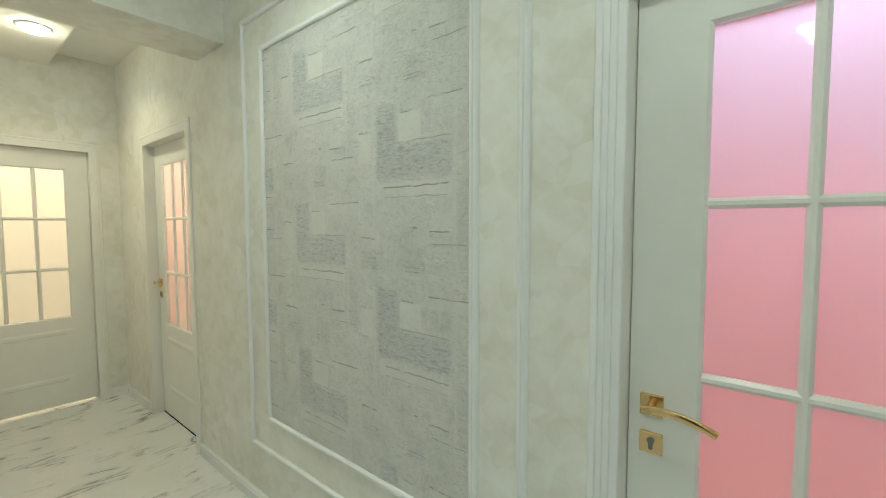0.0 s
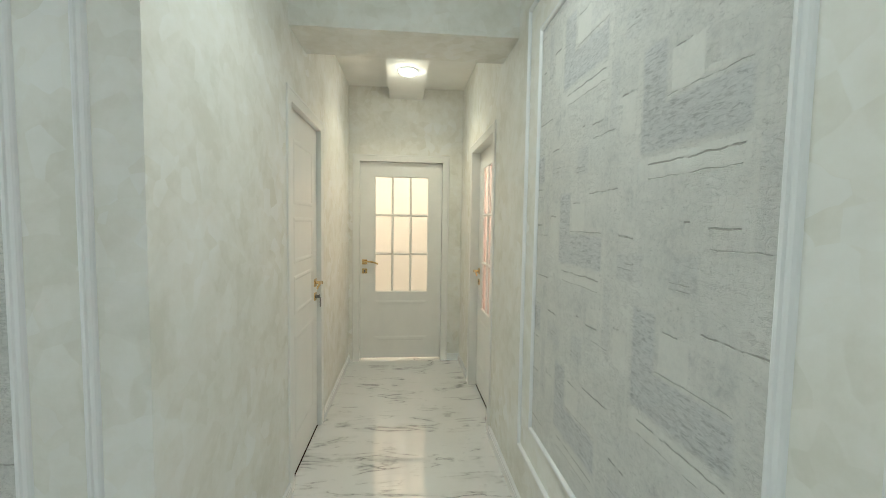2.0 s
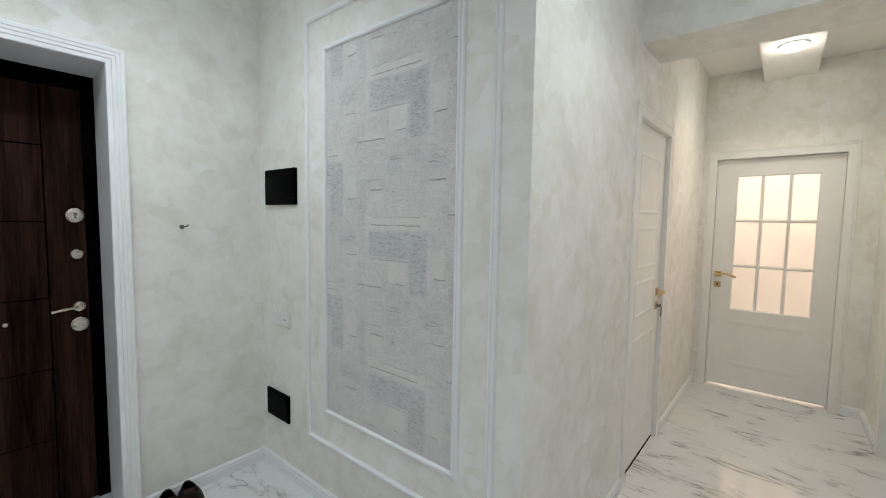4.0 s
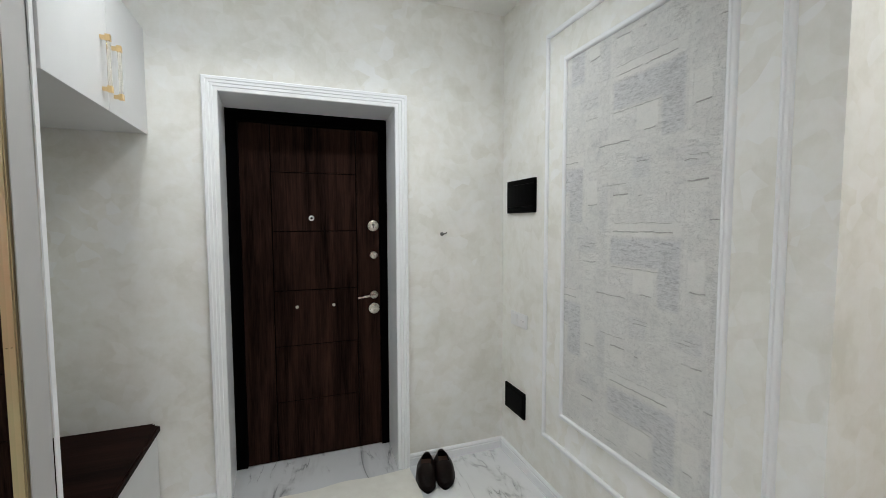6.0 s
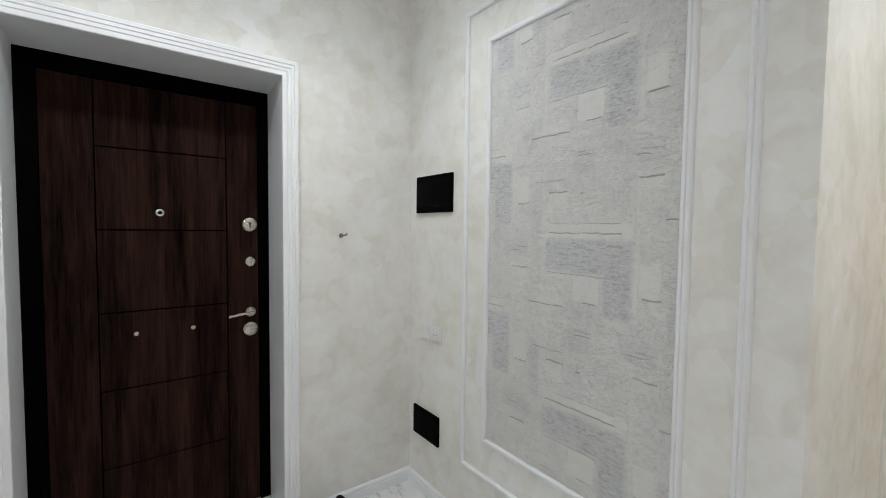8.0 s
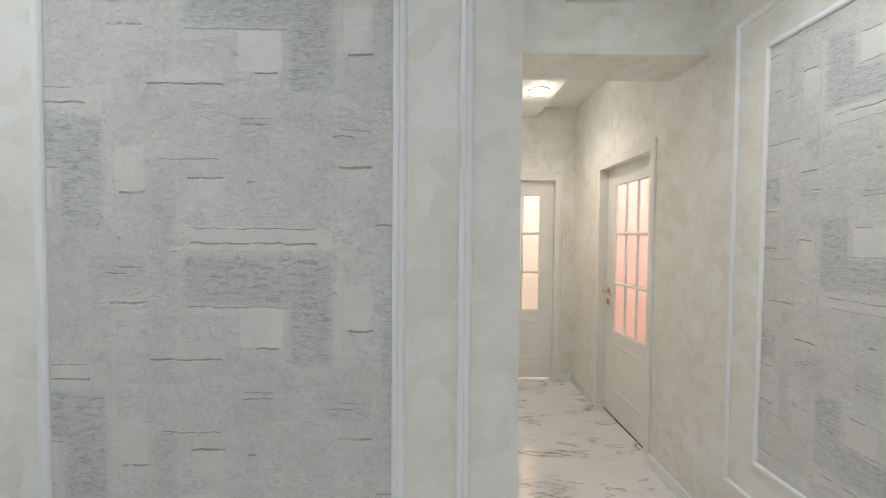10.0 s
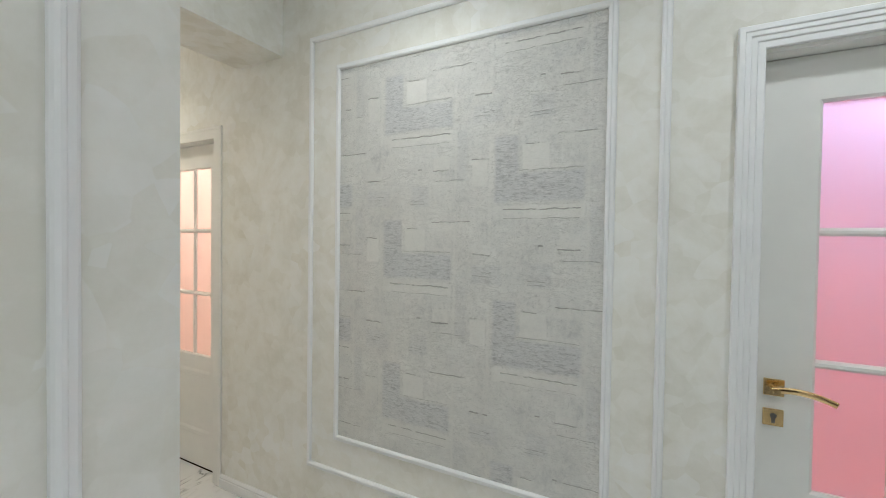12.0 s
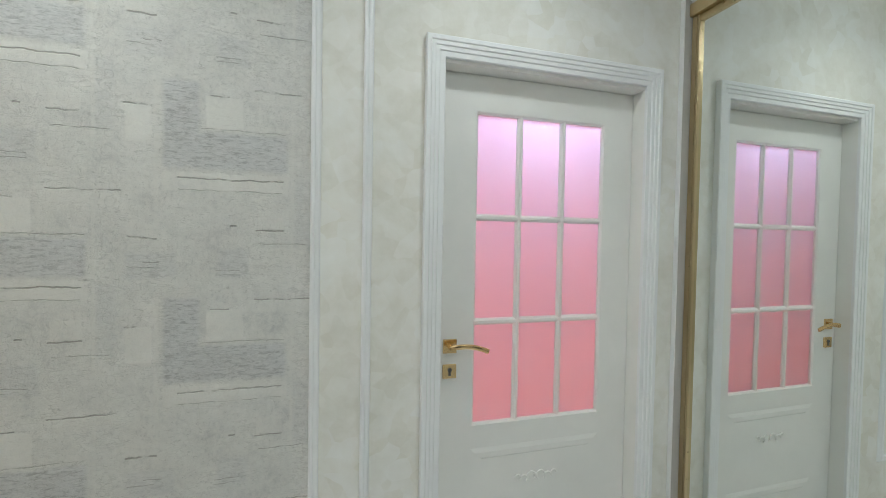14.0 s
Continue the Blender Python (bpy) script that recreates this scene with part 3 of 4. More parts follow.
paper("wallpaper_panel_boxes", ON_B, -1.108, -0.306, 0.516, 2.290, "wallpaper_small")
moulding(ON_B, -1.108, -0.306, 0.516, 2.290, "white inner moulding framing the narrow wallpaper panel")
moulding(ON_B, -1.262, -0.150, 0.342, 2.456, "white outer moulding round the narrow wallpaper panel")

# ---------------------------------------------------------------- doors
CASING = [(0.0, 0.0), (0.0, 0.011), (0.003, 0.0135), (0.020, 0.0135), (0.022, 0.017), (0.024, 0.0178), (0.036, 0.0178), (0.038, 0.0213), (0.040, 0.022),
          (0.051, 0.022), (0.053, 0.0252), (0.055, 0.026), (0.067, 0.026), (0.070, 0.023), (0.070, 0.0)]
FLAT_CASING = [(0.0, 0.0), (0.0, 0.008), (0.002, 0.010), (0.050, 0.010), (0.053, 0.008), (0.056, 0.011), (0.066, 0.011), (0.070, 0.008), (0.070, 0.0)]


def casing(parent, u0, u1, top, profile=CASING):
    part("casing", sweep(bmesh.new(), lambda a: [(u0 - a, 0), (u0 - a, top + a), (u1 + a, top + a), (u1 + a, 0)], profile, False), "trim_paint" if profile is CASING else "white_paint", parent, "white fluted door casing" if profile is CASING else "flat white door casing")


def lining(parent, u0, u1, top, depth, stop, drop=0.0, mat="white_paint"):
    bm = bmesh.new()
    box(bm, u0 - LIN, u0, 0, depth, 0, top + LIN)
    box(bm, u1, u1 + LIN, 0, depth, 0, top + LIN)
    box(bm, u0, u1, 0, depth, top - drop, top + LIN)
    part("lining", bm, mat, parent)
    bm = bmesh.new()
    box(bm, u0, u0 + 0.012, stop, depth - 0.001, 0, top - drop)
    box(bm, u1 - 0.012, u1, stop, depth - 0.001, 0, top - drop)
    box(bm, u0 + 0.012, u1 - 0.012, stop, depth - 0.001, top - drop - 0.012, top - drop)
    part("door_stop", bm, mat, parent)


def lever(parent, u, z, y, flip=1, metal="brass"):
    """Square rose with an arched lever, and a square key plate below."""
    h = part("door_handle", boxed(u - 0.026, u + 0.026, y - 0.009, y, z - 0.026, z + 0.026, bevel=0.002), metal, parent, "polished brass lever handle")
    bm = bmesh.new()
    lathe(bm, [(0.010, 0.0), (0.010, 0.040), (0.009, 0.046)], (u, y - 0.008, z), steps=16)
    pts = []
    for k in range(15):
        s = k / 14
        pts.append((u + flip * (-0.012 + 0.150 * s), y - 0.047 - 0.004 * math.sin(math.pi * s), z - 0.004 + 0.015 * math.sin(math.pi * (0.12 + 0.72 * s)) - 0.020 * s * s))
    tube(bm, pts, 0.010, 0.018)
    part("lever", bm, metal, h, smooth=True)
    k = part("key_plate", boxed(u - 0.026, u + 0.026, y - 0.008, y, z - 0.120, z - 0.068, bevel=0.002), metal, parent, "square brass key plate")
    bm = bmesh.new()
    lathe(bm, [(0.0085, 0.0), (0.0085, 0.0022)], (u, y - 0.008, z - 0.088), steps=16)
    box(bm, u - 0.0045, u + 0.0045, y - 0.0100, y - 0.008, z - 0.110, z - 0.090)
    part("keyhole", bm, "dark_steel", k)
    return h


def raised_bar(bm, u0, u1, z, y, drop=0.045):
    """Mitred horizontal moulding cut into a door leaf: a wide slope over a narrow bead."""
    for (za, zb, ha, hb, i0, i1) in ((z, z - drop * 0.38, 0.0, 0.0045, 0.0, 0.022), (z - drop * 0.38, z - drop * 0.85, 0.0045, 0.0035, 0.022, 0.045), (z - drop * 0.85, z - drop, 0.0035, 0.0, 0.045, 0.050)):
        vs = [bm.verts.new(p) for p in ((u0 + i0, y - ha, za), (u1 - i0, y - ha, za), (u1 - i1, y - hb, zb), (u0 + i1, y - hb, zb))]
        bm.faces.new(vs)
    bmesh.ops.recalc_face_normals(bm, faces=bm.faces)


def ornament(bm, u, z, y):
    """Carved scroll spray in low relief."""
    for side in (-1, 1):
        for k, (r, off, rise) in enumerate(((0.018, 0.020, 0.010), (0.015, 0.052, 0.002), (0.012, 0.080, 0.010))):
            pts = []
            for i in range(12):
                a = math.pi * (0.05 + 1.25 * i / 11)
                pts.append((u + side * (off + r * math.cos(a)), y - 0.002, z + rise + r * math.sin(a)))
            tube(bm, pts, 0.006, 0.006, 6)
    lathe(bm, [(0.010, 0.0), (0.008, 0.005), (0.003, 0.007)], (u, y, z + 0.012), steps=12)


def glazed_door(name, m, span, glass, pane_mat, label, handle_u, handle_flip, ornate=False, gap=0.010, profile=FLAT_CASING, yf=0.065, drop=0.0):
    """Flush white door: nine frosted panes above a carved lower panel, with lining and casing. glass: u0, u1, z0, z1."""
    u0, u1 = span
    d = thing(name, m, label, "door", kind="structure")
    casing(d, u0, u1, TOP, profile)
    yb = yf + 0.038
    lining(d, u0, u1, TOP, 0.15, yb + 0.003, drop)
    l0, l1, zb, zt = u0 + 0.002, u1 - 0.002, gap, TOP - drop - 0.002
    g0, g1, h0, h1 = glass
    bm = bmesh.new()
    box(bm, l0, g0, yf, yb, zb, zt)
    box(bm, g1, l1, yf, yb, zb, zt)
    box(bm, g0, g1, yf, yb, h1, zt)
    box(bm, g0, g1, yf, yb, zb, h0)
    leaf = part("leaf", bm, "white_paint", d, "white painted door leaf")
    bm = bmesh.new()
    raised_bar(bm, g0, g1, h0 - 0.085, yf)
    raised_bar(bm, g0, g1, h0 - 0.465, yf)
    part("carved_moulding", bm, "white_paint", leaf)
    if ornate:
        bm = bmesh.new()
        ornament(bm, (g0 + g1) / 2, h0 - 0.235, yf)
        part("carved_ornament", bm, "white_paint", leaf, "carved scroll ornament in low relief", smooth=True)
    bead = [(0.0, -0.010), (-0.004, -0.010), (-0.012, -0.016), (-0.012, -0.026), (0.0, -0.026)]
    part("glazing_bead", sweep(bmesh.new(), lambda a: [(g0 - a, h0 - a), (g1 + a, h0 - a), (g1 + a, h1 + a), (g0 - a, h1 + a)], [(a, h + 0.010 - yf) for a, h in bead], True), "white_paint", leaf)
    bars_u = [g0 + (g1 - g0) * k / 3 for k in (1, 2)]
    bars_z = [h0 + (h1 - h0) * k / 3 for k in (1, 2)]
    w = 0.0125
    for u in bars_u:
        bm = bmesh.new()
        ring = [(-w, 0.020), (-w, 0.012), (-w * 0.35, 0.004), (w * 0.35, 0.004), (w, 0.012), (w, 0.020)]
        ends = [[bm.verts.new((u + a, yf + b, z)) for a, b in ring] for z in (h0, h1)]
        for k in range(6):
            bm.faces.new((ends[0][k], ends[0][(k + 1) % 6], ends[1][(k + 1) % 6], ends[1][k]))
        bmesh.ops.recalc_face_normals(bm, faces=bm.faces)
        part("glazing_bar", bm, "white_paint", leaf)
    for z in bars_z:
        bm = bmesh.new()
        ring = [(-w, 0.0205), (-w, 0.0125), (-w * 0.35, 0.0045), (w * 0.35, 0.0045), (w, 0.0125), (w, 0.0205)]
        ends = [[bm.verts.new((u, yf + b, z + a)) for a, b in ring] for u in (g0, g1)]
        for k in range(6):
            bm.faces.new((ends[0][k], ends[0][(k + 1) % 6], ends[1][(k + 1) % 6], ends[1][k]))
        bmesh.ops.recalc_face_normals(bm, faces=bm.faces)
        part("glazing_bar", bm, "white_paint", leaf)
    us, zs = [g0, *bars_u, g1], [h0, *bars_z, h1]
    for a, b in zip(us, us[1:]):
        for c, e in zip(zs, zs[1:]):
            part("pane", boxed(a, b, yf + 0.021, yf + 0.025, c, e), pane_mat, leaf, "frosted glass pane")
    lever(d, handle_u, 1.033, yf, handle_flip)
    return d


glazed_door("door_1", ON_A, PINK, (0.030, 0.598, 0.717, 1.916), "frosted_pink", "white glazed door with pink-lit frosted panes, closed", -0.058, 1, True, profile=CASING, drop=0.012)
glazed_door("door_2", ON_A, SIDE, (-3.420, -2.860, 0.712, 1.920), "frosted_peach", "white glazed corridor door with peach-lit frosted panes, closed", -3.508, 1, gap=0.007)
glazed_door("door_3", ON_E, END, (0.302, 0.862, 0.718, 1.919), "frosted_warm", "white glazed door at the corridor's end with warm-lit panes", 0.205, 1, gap=0.020, yf=0.045)


def panel_door(name, m, span, label, handle_u, flip):
    u0, u1 = span
    d = thing(name, m, label, "door", kind="structure")
    casing(d, u0, u1, TOP, FLAT_CASING)
    lining(d, u0, u1, TOP, 0.15, 0.066)
    yf, yb = 0.022, 0.062
    leaf = part("leaf", boxed(u0 + 0.002, u1 - 0.002, yf, yb, 0.010, TOP - 0.002), "white_paint", d, "white painted door leaf")
    prof = [(0.0, 0.0), (-0.006, 0.003), (-0.016, 0.004), (-0.024, 0.0015), (-0.026, 0.0)]
    for z0, z1 in ((0.20, 0.80), (0.92, 1.14), (1.21, 1.47), (1.54, 1.90)):
        bm = sweep(bmesh.new(), lambda a: [(u0 + 0.13 - a, z0 - a), (u1 - 0.13 + a, z0 - a), (u1 - 0.13 + a, z1 + a), (u0 + 0.13 - a, z1 + a)], [(a, h - yf) for a, h in prof], True)
        part("panel_moulding", bm, "white_paint", leaf)
    lever(d, handle_u, 1.030, yf, flip)
    bm = bmesh.new()
    box(bm, handle_u - 0.002, handle_u + 0.002, yf - 0.034, yf - 0.008, 0.925, 0.945)
    lathe(bm, [(0.012, 0.0), (0.012, 0.004)], (handle_u, yf - 0.030, 0.938), steps=16)
    box(bm, handle_u - 0.009, handle_u + 0.009, yf - 0.040, yf - 0.034, 0.865, 0.930, bevel=0.002)
    part("key", bm, "dark_steel", d, "metal key hanging in the lock")
    return d


panel_door("door_4", ON_L, LEFT, "plain white panelled door with a key in its lock, closed", 2.818, -1)


def entrance_door():
    d = thing("entrance_door", ON_D, "dark brown wood-grain security door with grooved panels, closed", "door", kind="structure")
    u0, u1 = ENTRY
    casing(d, u0, u1, ENTRY_TOP)
    yl = 0.322
    bm = bmesh.new()
    sp0, sp1 = u0 - 0.014, u1 + 0.018        # the reveal widens towards the frame
    bm = bmesh.new()
    for n0, n1, f0, f1, z1 in ((u0, u0 - 0.02, sp0, sp0 - 0.02, ENTRY_TOP), (u1, u1 + 0.02, sp1, sp1 + 0.02, ENTRY_TOP)):
        q = [[bm.verts.new((a, y, z)) for z in (0.0, z1)] for a, y in ((n0, 0.001), (n1, 0.001), (f1, yl), (f0, yl))]
        for i in range(4):
            bm.faces.new((q[i][0], q[(i + 1) % 4][0], q[(i + 1) % 4][1], q[i][1]))
        bm.faces.new([c[1] for c in q]), bm.faces.new([c[0] for c in q])
    box(bm, sp0 - 0.02, sp1 + 0.02, 0.001, yl, ENTRY_TOP, ENTRY_TOP + 0.02)
    bmesh.ops.recalc_face_normals(bm, faces=bm.faces)
    part("reveal", bm, "trim_paint", d, "smooth white door reveal")
    bm = bmesh.new()
    box(bm, sp0, u0 + 0.050, yl - 0.010, yl + 0.055, 0, ENTRY_TOP)
    box(bm, u1 - 0.032, sp1, yl - 0.010, yl + 0.055, 0, ENTRY_TOP)
    box(bm, u0 + 0.050, u1 - 0.032, yl - 0.010, yl + 0.055, ENTRY_TOP - 0.070, ENTRY_TOP)
    part("frame", bm, "black_metal", d, "black steel door frame")
    leaf = part("leaf", boxed(u0 + 0.051, u1 - 0.033, yl + 0.010, yl + 0.055, 0.002, ENTRY_TOP - 0.071), "black_metal", d)
    a0, a1, zt = u0 + 0.053, u1 - 0.035, ENTRY_TOP - 0.073
    p0, p1, g = -0.414, 0.094, 0.0030
    cols = [(a0, p0 - g, 0.006, zt), (p1 + g, a1, 0.006, zt)]
    zs = [0.006, 0.378, 0.732, 1.082, 1.452, 1.813, zt]
    cols += [(p0 + g, p1 - g, b + (g if k else 0), c - g) for k, (b, c) in enumerate(zip(zs, zs[1:]))]
    for b0, b1, c0, c1 in cols:
        part("panel", boxed(b0, b1, yl, yl + 0.010, c0, c1, bevel=0.0012), "door_wood", leaf, "dark brown wood-grain panel")
    pe = part("peephole", lathe(bmesh.new(), [(0.017, 0.0), (0.017, 0.004), (0.012, 0.007), (0.008, 0.005)], (-0.184, yl, 1.533), steps=24), "steel", leaf, smooth=True)
    part("lens", lathe(bmesh.new(), [(0.0075, 0.0), (0.005, 0.003)], (-0.184, yl - 0.005, 1.533), steps=16), "black_metal", pe, smooth=True)
    for z, r, kind in ((1.484, 0.036, "key"), (1.291, 0.026, "turn"), (1.027, 0.026, "lever"), (0.936, 0.036, "turn2")):
        b = part("lock_rose", lathe(bmesh.new(), [(r, 0.0), (r, 0.004), (r * 0.88, 0.009), (r * 0.74, 0.010), (r * 0.70, 0.007), (r * 0.30, 0.008)], (0.202, yl, z), steps=32), "nickel", leaf, "round satin nickel lock rose", smooth=True)
        bm = bmesh.new()
        if kind == "key":
            lathe(bm, [(0.008, 0.0), (0.008, 0.002)], (0.202, yl - 0.008, z + 0.006), steps=14)
            box(bm, 0.1985, 0.2055, yl - 0.0095, yl - 0.007, z - 0.016, z + 0.002)
            part("keyhole", bm, "dark_steel", b)
        elif kind == "lever":
            lathe(bm, [(0.010, 0.0), (0.010, 0.034)], (0.202, yl - 0.008, z), steps=16)
            tube(bm, [(0.207 - 0.115 * k / 9, yl - 0.044 - 0.006 * math.sin(math.pi * k / 9), z + 0.002 - 0.012 * (k / 9) ** 2) for k in range(10)], 0.010, 0.013)
            part("lever", bm, "nickel", b, smooth=True)
        else:
            tube(bm, [(0.202 - 0.016 + 0.032 * k / 5 if kind == "turn" else 0.202 + 0.002, yl - 0.012, z + (0.003 if kind == "turn" else -0.020 + 0.040 * k / 5)) for k in range(6)], 0.012, 0.009, 8)
            part("thumb_turn", bm, "nickel", b, smooth=True)
    for x in (-0.282, -0.059):
        part("stud", lathe(bmesh.new(), [(0.010, 0.0), (0.010, 0.006), (0.006, 0.010)], (x, yl, 0.978), steps=18), "nickel", leaf, "small round nickel stud", smooth=True)


# added dark strip that draws the shaded gap between leaf and floor
def gap_shade_strip(parent_name, span, yf):
    part("gap_shade_strip", boxed(span[0] + 0.001, span[1] - 0.001, yf - 0.005, yf + 0.038, 0.0005, 0.004, bevel=0.001), "bench_wood", bpy.data.objects[parent_name], "dark brown strip standing in for the shaded gap under the leaf")


gap_shade_strip("door_2", SIDE, 0.065)
gap_shade_strip("door_4", LEFT, 0.022)
# unseen board, added to keep the gap under the panelled door dark
solid("blocker_behind_door", boxed(LEFT[0] - 0.05, LEFT[1] + 0.05, 0.151, 0.19, 0, TOP + 0.05), "room_paint", "added unseen board blocking light behind the panelled door", "wall", ON_L, kind="structure")
entrance_door()
# unseen black panel, added to close the opening behind the entrance leaf
solid("blocker_behind_entrance", boxed(ENTRY[0] - 0.1, ENTRY[1] + 0.1, 0.381, 0.42, 0, ENTRY_TOP + 0.1), "black_metal", "added unseen closing panel behind the entrance door", "wall", ON_D, kind="structure")

# ---------------------------------------------------------------- wardrobe and entrance bench, set slightly askew
UNIT = pose(0.952, YA, 0, 0, 0, 0.25)     # local: x into the unit, -y towards the entrance
UH = 2.43


def wardrobe():
    w = thing("wardrobe", UNIT, "built-in sliding wardrobe with mirrored doors in brushed gold frames", "wardrobe")
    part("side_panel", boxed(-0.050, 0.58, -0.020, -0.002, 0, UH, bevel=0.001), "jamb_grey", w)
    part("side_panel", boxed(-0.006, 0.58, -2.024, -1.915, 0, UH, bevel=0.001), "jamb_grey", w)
    for y0, y1, xf in ((-0.021, -0.001, -0.050), (-2.047, -2.025, -0.008)):
        part("edge_strip", boxed(xf - 0.004, xf, y0, y1, 0, UH), "trim_paint", w, "white edge strip")
    part("top_panel", boxed(-0.020, 0.58, -1.914, -0.021, UH - 0.018, UH), "cabinet_white", w)
    part("back_panel", boxed(0.58, 0.59, -1.935, -0.002, 0, UH), "cabinet_white", w)
    part("top_rail", boxed(-0.029, 0.045, -1.914, -0.021, UH - 0.070, UH - 0.019, bevel=0.002), "brushed_gold", w, "brushed gold top rail")
    part("bottom_rail", boxed(-0.030, 0.045, -1.914, -0.021, 0.0, 0.030, bevel=0.002), "brushed_gold", w, "brushed gold bottom rail")
    for y0, y1, x, out, sw in ((-0.940, -0.022, 0.0, 0.014, 0.034), (-1.913, -0.9395, 0.004, 0.012, 0.025)):
        turn = 0.0 if x == 0.0 else radians(-0.25)
        door = part("sliding_door", boxed(x, x + 0.006, y0 + sw, y1 - sw, 0.062, UH - 0.098), "mirror", w, "tall clear mirror")
        door.rotation_euler.z, door.location.x = turn, 0.0115 if turn else 0.0
        for s0, s1 in ((y0, y0 + sw), (y1 - sw, y1)):
            seam = s0 + (s1 - s0) * 0.66 if s0 == y0 else s0 + (s1 - s0) * 0.34
            bm = bmesh.new()
            box(bm, x - out, x + 0.016, s0, seam - 0.0012, 0.031, UH - 0.071, bevel=0.002)
            box(bm, x - out, x + 0.016, seam + 0.0012, s1, 0.031, UH - 0.071, bevel=0.002)
            box(bm, x - out + 0.005, x + 0.016, seam - 0.0012, seam + 0.0012, 0.031, UH - 0.071)
            part("stile", bm, "brushed_gold", door, "brushed gold door stile")
        for z0, z1 in ((0.031, 0.062), (UH - 0.098, UH - 0.0715)):
            part("rail", boxed(x - 0.008, x + 0.016, y0 + sw + 0.0005, y1 - sw - 0.0005, z0, z1), "brushed_gold", door, "brushed gold door rail")


wardrobe()


def bar_handle(parent, y, z0, z1, x):
    h = part("handle", boxed(x - 0.030, x - 0.018, y - 0.007, y + 0.007, z0 + 0.02, z1 - 0.02, bevel=0.003), "clear_plastic", parent, "clear acrylic bar handle with gold ends")
    for a, b in ((z0, z0 + 0.024), (z1 - 0.024, z1)):
        bm = boxed(x - 0.032, x - 0.016, y - 0.009, y + 0.009, a, b, bevel=0.002)
        box(bm, x - 0.017, x, y - 0.006, y + 0.006, a + 0.005, b - 0.005)
        part("handle_end", bm, "brass", h, "gold handle end")


def wall_cabinet():
    c = thing("wall_cabinet", UNIT, "white two-door wall cabinet with clear and gold handles", "cabinet")
    part("body", boxed(-0.002, 0.56, -2.966, -2.049, 1.936, UH), "cabinet_white", c)
    for y0, y1 in ((-2.966, -2.518), (-2.515, -2.051)):
        door = part("door", boxed(-0.020, -0.003, y0, y1, 1.932, UH, bevel=0.0015), "cabinet_white", c, "flat white cabinet door")
        bar_handle(door, -2.570 if y0 < -2.9 else -2.463, 1.988, 2.198, -0.020)


def shoe_bench():
    b = thing("shoe_bench", UNIT, "white shoe bench with a dark wood seat", "bench")
    bm = boxed(-0.022, 0.56, -2.962, -2.050, 0.463, 0.503)
    es = [e for e in bm.edges if abs(e.verts[0].co.z - e.verts[1].co.z) > 0.02 and e.verts[0].co.x < 0]
    bmesh.ops.bevel(bm, geom=es, offset=0.028, segments=5, affect="EDGES")
    rims = [e for e in bm.edges if abs(e.verts[0].co.z - e.verts[1].co.z) < 1e-4]
    bmesh.ops.bevel(bm, geom=rims, offset=0.008, segments=3, affect="EDGES")
    part("seat", bm, "bench_wood", b, "dark brown wood seat board", smooth=True)
    part("body", boxed(0.016, 0.56, -2.964, -2.050, 0.0, 0.462), "cabinet_white", b)
    for y0, y1 in ((-2.960, -2.427), (-2.424, -2.053)):
        door = part("door", boxed(-0.002, 0.015, y0, y1, 0.060, 0.444, bevel=0.0015), "cabinet_white", b, "flat white cabinet door")
        bar_handle(door, -2.475 if y0 < -2.9 else -2.376, 0.180, 0.380, -0.002)


wall_cabinet()
shoe_bench()

# ---------------------------------------------------------------- fittings on the walls
def spot(lx, ly):
    s = thing("ceiling_spotlight", pose(lx, ly, ZS), "round white LED spotlight set in the ceiling strip", "ceiling light", "ceiling spotlights")
    bm = lathe(bmesh.new(), [(0.088, 0.0), (0.088, -0.004), (0.080, -0.010), (0.074, -0.010), (0.074, 0.0)], axis="Z", steps=40)
    part("ring", bm, "white_plastic", s, smooth=True)
    part("diffuser", lathe(bmesh.new(), [(0.073, -0.002), (0.073, -0.014), (0.064, -0.026), (0.040, -0.033), (0.010, -0.036)], axis="Z", steps=40), "lamp_glow", s, "glowing white diffuser", smooth=True)


# the hall strip's two spotlights are added fixtures for its unseen lamps
for lx, ly in HALL_LAMPS + UNSEEN_STRIP_LAMPS + CORRIDOR_LAMPS:
    spot(lx, ly)


def fuse_box():
    b = thing("fuse_box", ON_B @ pose(-1.529, 0, 1.657), "glossy black wall fuse box with a bowed lid", "fuse box")
    part("frame", boxed(-0.155, 0.155, -0.018, 0, -0.098, 0.098, bevel=0.004), "black_plastic", b)
    for z0, z1, out in ((-0.094, -0.066, 0.022), (-0.063, 0.063, 0.030), (0.066, 0.094, 0.022)):
        bm = bmesh.new()
        rows = []
        for k in range(9):
            s = -1 + k / 4
            o = 0.018 + (out - 0.018) * (1 - s * s * 0.85)
            rows.append([bm.verts.new((0.150 * s, -y, z)) for y, z in ((0.010, z0), (o, z0 + 0.002), (o, z1 - 0.002), (0.010, z1))])
        for r0, r1 in zip(rows, rows[1:]):
            for i in range(4):
                bm.faces.new((r0[i], r0[(i + 1) % 4], r1[(i + 1) % 4], r1[i]))
        bm.faces.new(rows[0]), bm.faces.new(rows[-1])
        bmesh.ops.recalc_face_normals(bm, faces=bm.faces)
        part("lid", bm, "black_plastic", b, "bowed black lid")


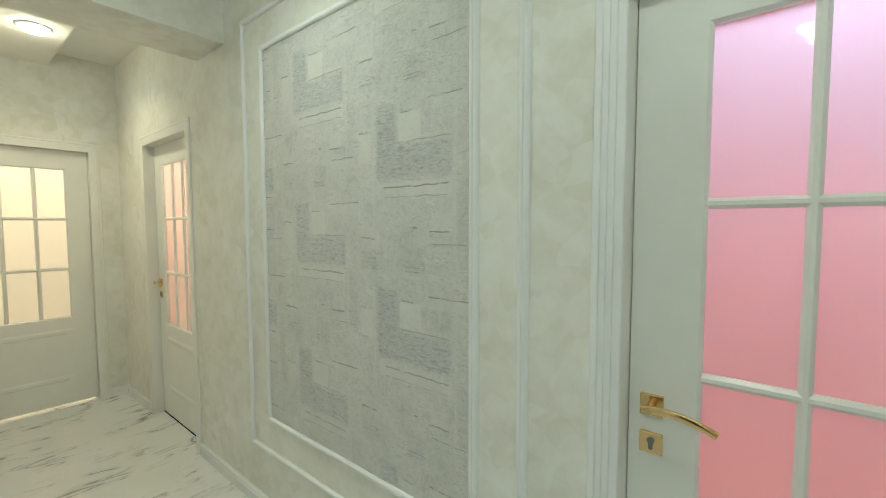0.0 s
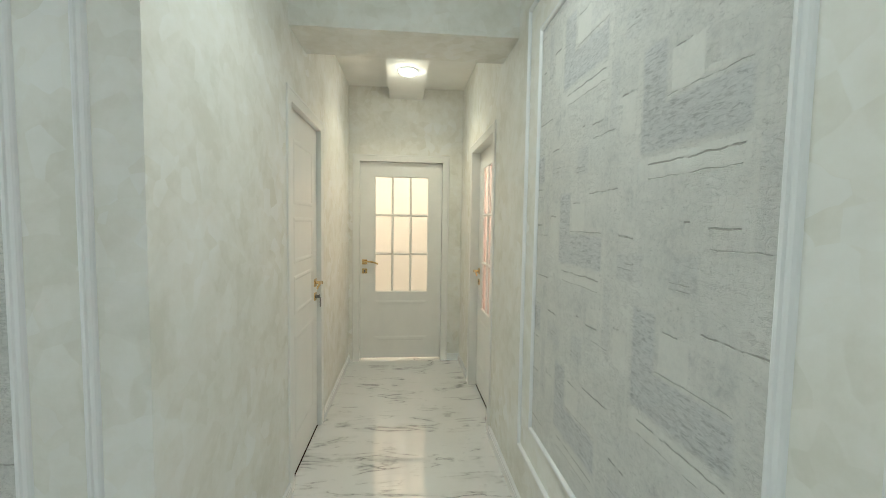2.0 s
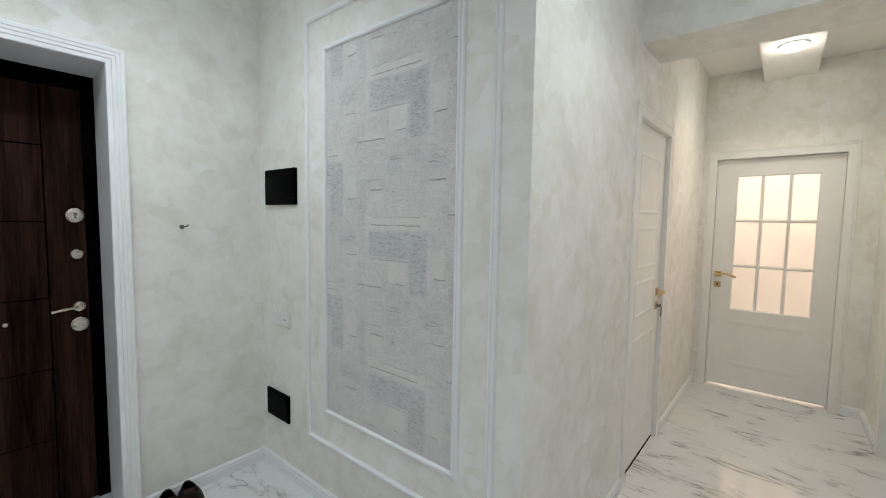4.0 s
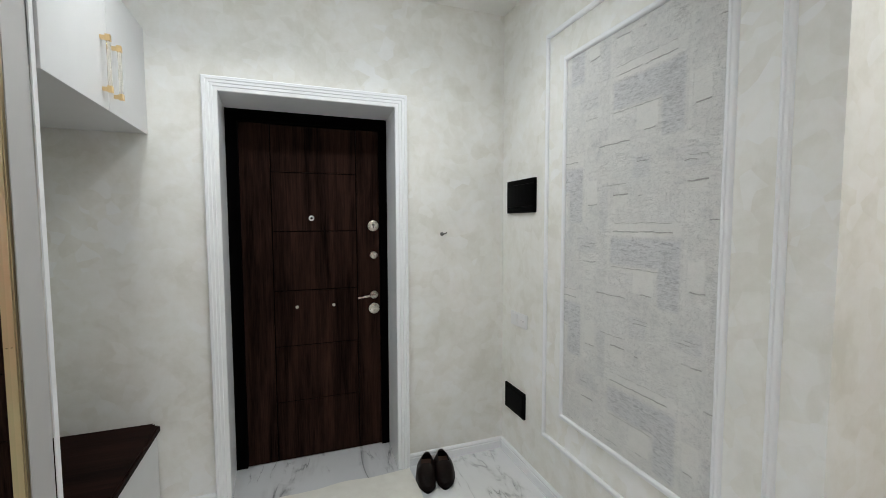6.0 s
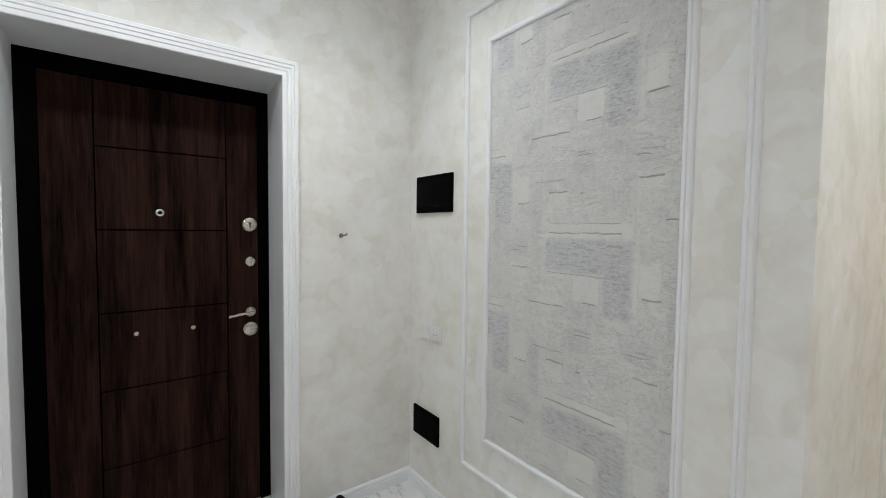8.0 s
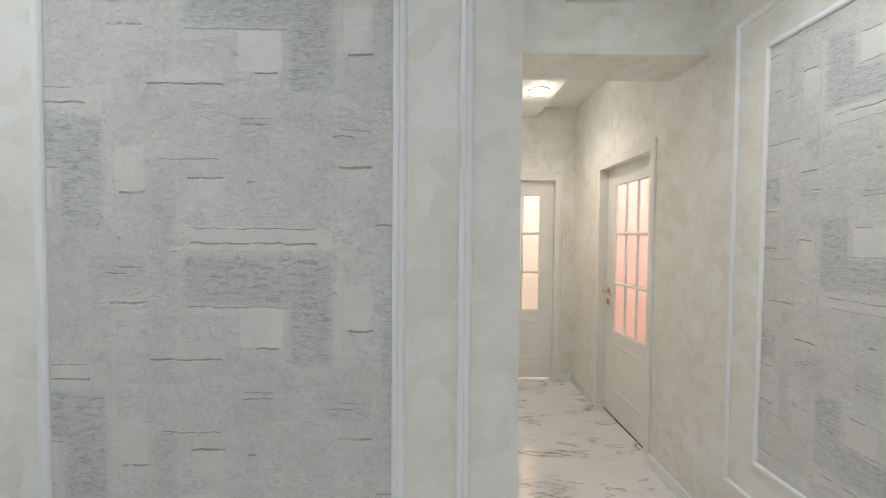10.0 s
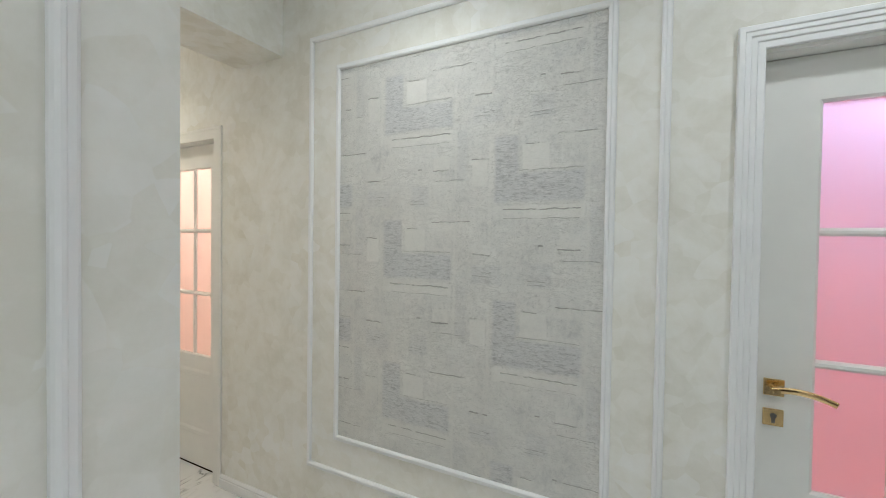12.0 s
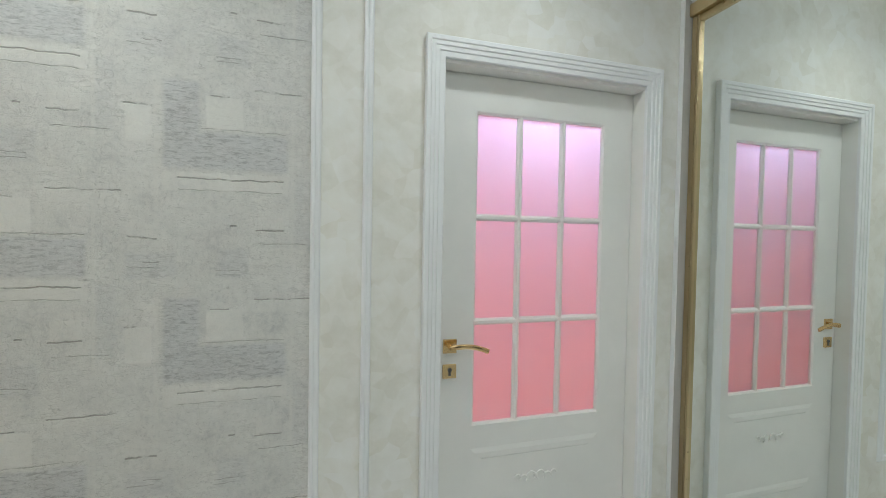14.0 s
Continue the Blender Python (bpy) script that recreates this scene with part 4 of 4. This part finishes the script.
def black_plate():
    b = thing("junction_box", ON_B @ pose(-1.585, 0, 0.397), "flat black junction box low on the wall", "junction box")
    part("frame", boxed(-0.118, 0.118, -0.014, 0, -0.080, 0.080, bevel=0.005), "black_plastic", b)
    part("lid", boxed(-0.103, 0.103, -0.019, -0.012, -0.064, 0.064, bevel=0.003), "black_plastic", b)


def socket_pair():
    b = thing("switch_and_socket", ON_B @ pose(-1.550, 0, 0.912), "white double plate with a switch and a socket", "socket")
    part("plate", boxed(-0.093, 0.093, -0.008, 0, -0.043, 0.043, bevel=0.003), "white_plastic", b)
    part("rocker", boxed(-0.084, -0.012, -0.012, -0.007, -0.034, 0.034, bevel=0.002), "white_plastic", b, "flat white rocker")
    part("insert", boxed(0.010, 0.084, -0.0105, -0.007, -0.034, 0.034, bevel=0.002), "white_plastic", b)
    for x in (0.036, 0.058):
        part("socket_hole", lathe(bmesh.new(), [(0.003, 0.0), (0.003, 0.001)], (x, -0.0105, 0.0), steps=10), "dark_hole", b)


def wall_hook():
    b = thing("wall_hook", ON_D @ pose(0.567, 0, 1.433), "small bare metal hook on the plaster wall", "hook")
    part("plate", lathe(bmesh.new(), [(0.012, 0.0), (0.012, 0.003), (0.007, 0.006)], steps=18), "dark_steel", b, smooth=True)
    part("peg", tube(bmesh.new(), [(0, -0.004, 0), (0.006, -0.020, 0.001), (0.014, -0.032, 0.004), (0.020, -0.034, 0.012)], 0.008, 0.008), "dark_steel", b, smooth=True)


fuse_box(), black_plate(), socket_pair(), wall_hook()


# ---------------------------------------------------------------- things on the floor
def shoe(m, side):
    s = thing("shoe", m, "dark brown leather slip-on shoe standing by the wall", "shoe", "pair of shoes")
    bm = bmesh.new()
    n, steps = 16, 18
    rings = []
    for k in range(n):
        t = k / (n - 1)
        half = 0.040 + 0.018 * math.sin(math.pi * min(1, t * 0.9 + 0.12)) ** 0.8
        half *= max(0.25, (1 - max(0.0, (t - 0.80) / 0.20) ** 3) ** 0.40) if t < 1 else 0.25
        half *= 0.66 + 0.34 * min(1.0, t / 0.14) ** 0.6
        top = 0.088 - 0.020 * t if t < 0.45 else 0.079 - 0.040 * ((t - 0.45) / 0.55) ** 1.6
        shift = side * 0.010 * math.sin(math.pi * t)
        ring = []
        for i in range(steps):
            a = 2 * math.pi * i / steps
            cx, cz = math.cos(a), math.sin(a)
            z = 0.012 + (top - 0.012) * max(0.0, cz) ** 0.75 if cz > 0 else 0.012
            ring.append(bm.verts.new((shift + half * math.copysign(abs(cx) ** 0.7, cx) * (1 if cz <= 0.6 or t > 0.45 else 0.86), 0.272 * t, z)))
        rings.append(ring)
    for k, (r0, r1) in enumerate(zip(rings, rings[1:])):
        for i in range(steps):
            mid = (i + 0.5) / steps
            if 1 <= k <= 5 and 0.14 < mid < 0.36:
                continue
            bm.faces.new((r0[i], r0[(i + 1) % steps], r1[(i + 1) % steps], r1[i]))
    bm.faces.new(rings[0]), bm.faces.new(rings[-1])
    bmesh.ops.recalc_face_normals(bm, faces=bm.faces)
    part("upper", bm, "leather", s, smooth=True)
    bm = bmesh.new()
    low, top = [], []
    for k in range(28):
        a = 2 * math.pi * k / 28
        t = 0.5 + 0.5 * math.sin(a)
        half = (0.046 + 0.015 * math.sin(math.pi * min(1, t * 0.9 + 0.1)))
        p = (side * 0.010 * math.sin(math.pi * t) + half * math.cos(a), 0.136 + 0.138 * math.sin(a))
        low.append(bm.verts.new((*p, 0.0)))
        top.append(bm.verts.new((*p, 0.014)))
    for k in range(28):
        bm.faces.new((low[k], low[(k + 1) % 28], top[(k + 1) % 28], top[k]))
    bm.faces.new(low), bm.faces.new(top)
    bmesh.ops.recalc_face_normals(bm, faces=bm.faces)
    part("sole", bm, "black_plastic", s, "black rubber sole")
    part("insole", boxed(side * 0.005 - 0.032, side * 0.005 + 0.032, 0.014, 0.125, 0.046, 0.050, bevel=0.002), "insole_leather", s, "worn brown insole")


shoe(pose(-0.452, -1.735, 0, 0, 0, -16), 1)
shoe(pose(-0.544, -1.735, 0, 0, 0, -14), -1)


def door_mat():
    bm = bmesh.new()
    nx, ny = 40, 30
    rng = random.Random(4)
    top = []
    for j in range(ny + 1):
        row = []
        for i in range(nx + 1):
            x, y = -0.335 + 0.95 * i / nx, -1.722 + 0.62 * j / ny
            v = Vector((x * 5, y * 5, 1.7))
            y += 0.02 * noise.noise(Vector((x * 4, 0.3, 2)))
            x += 0.02 * noise.noise(Vector((0.4, y * 4, 5)))
            z = 0.007 + 0.010 * max(0.0, noise.noise(v)) + 0.003 * noise.noise(v * 3)
            row.append(bm.verts.new((x, y, max(z, 0.005))))
        top.append(row)
    low = [[bm.verts.new((v.co.x, v.co.y, 0.001)) for v in row] for row in top]
    for j in range(ny):
        for i in range(nx):
            bm.faces.new((top[j][i], top[j][i + 1], top[j + 1][i + 1], top[j + 1][i]))
            bm.faces.new((low[j][i], low[j + 1][i], low[j + 1][i + 1], low[j][i + 1]))
    rim = [(0, i) for i in range(nx)] + [(j, nx) for j in range(ny)] + [(ny, i) for i in range(nx, 0, -1)] + [(j, 0) for j in range(ny, 0, -1)]
    for (j, i), (k, l) in zip(rim, rim[1:] + rim[:1]):
        bm.faces.new((top[j][i], low[j][i], low[k][l], top[k][l]))
    bmesh.ops.recalc_face_normals(bm, faces=bm.faces)
    solid("door_mat", bm, "mat_cloth", "crumpled cream cloth mat before the entrance door", "mat", smooth=True)


door_mat()
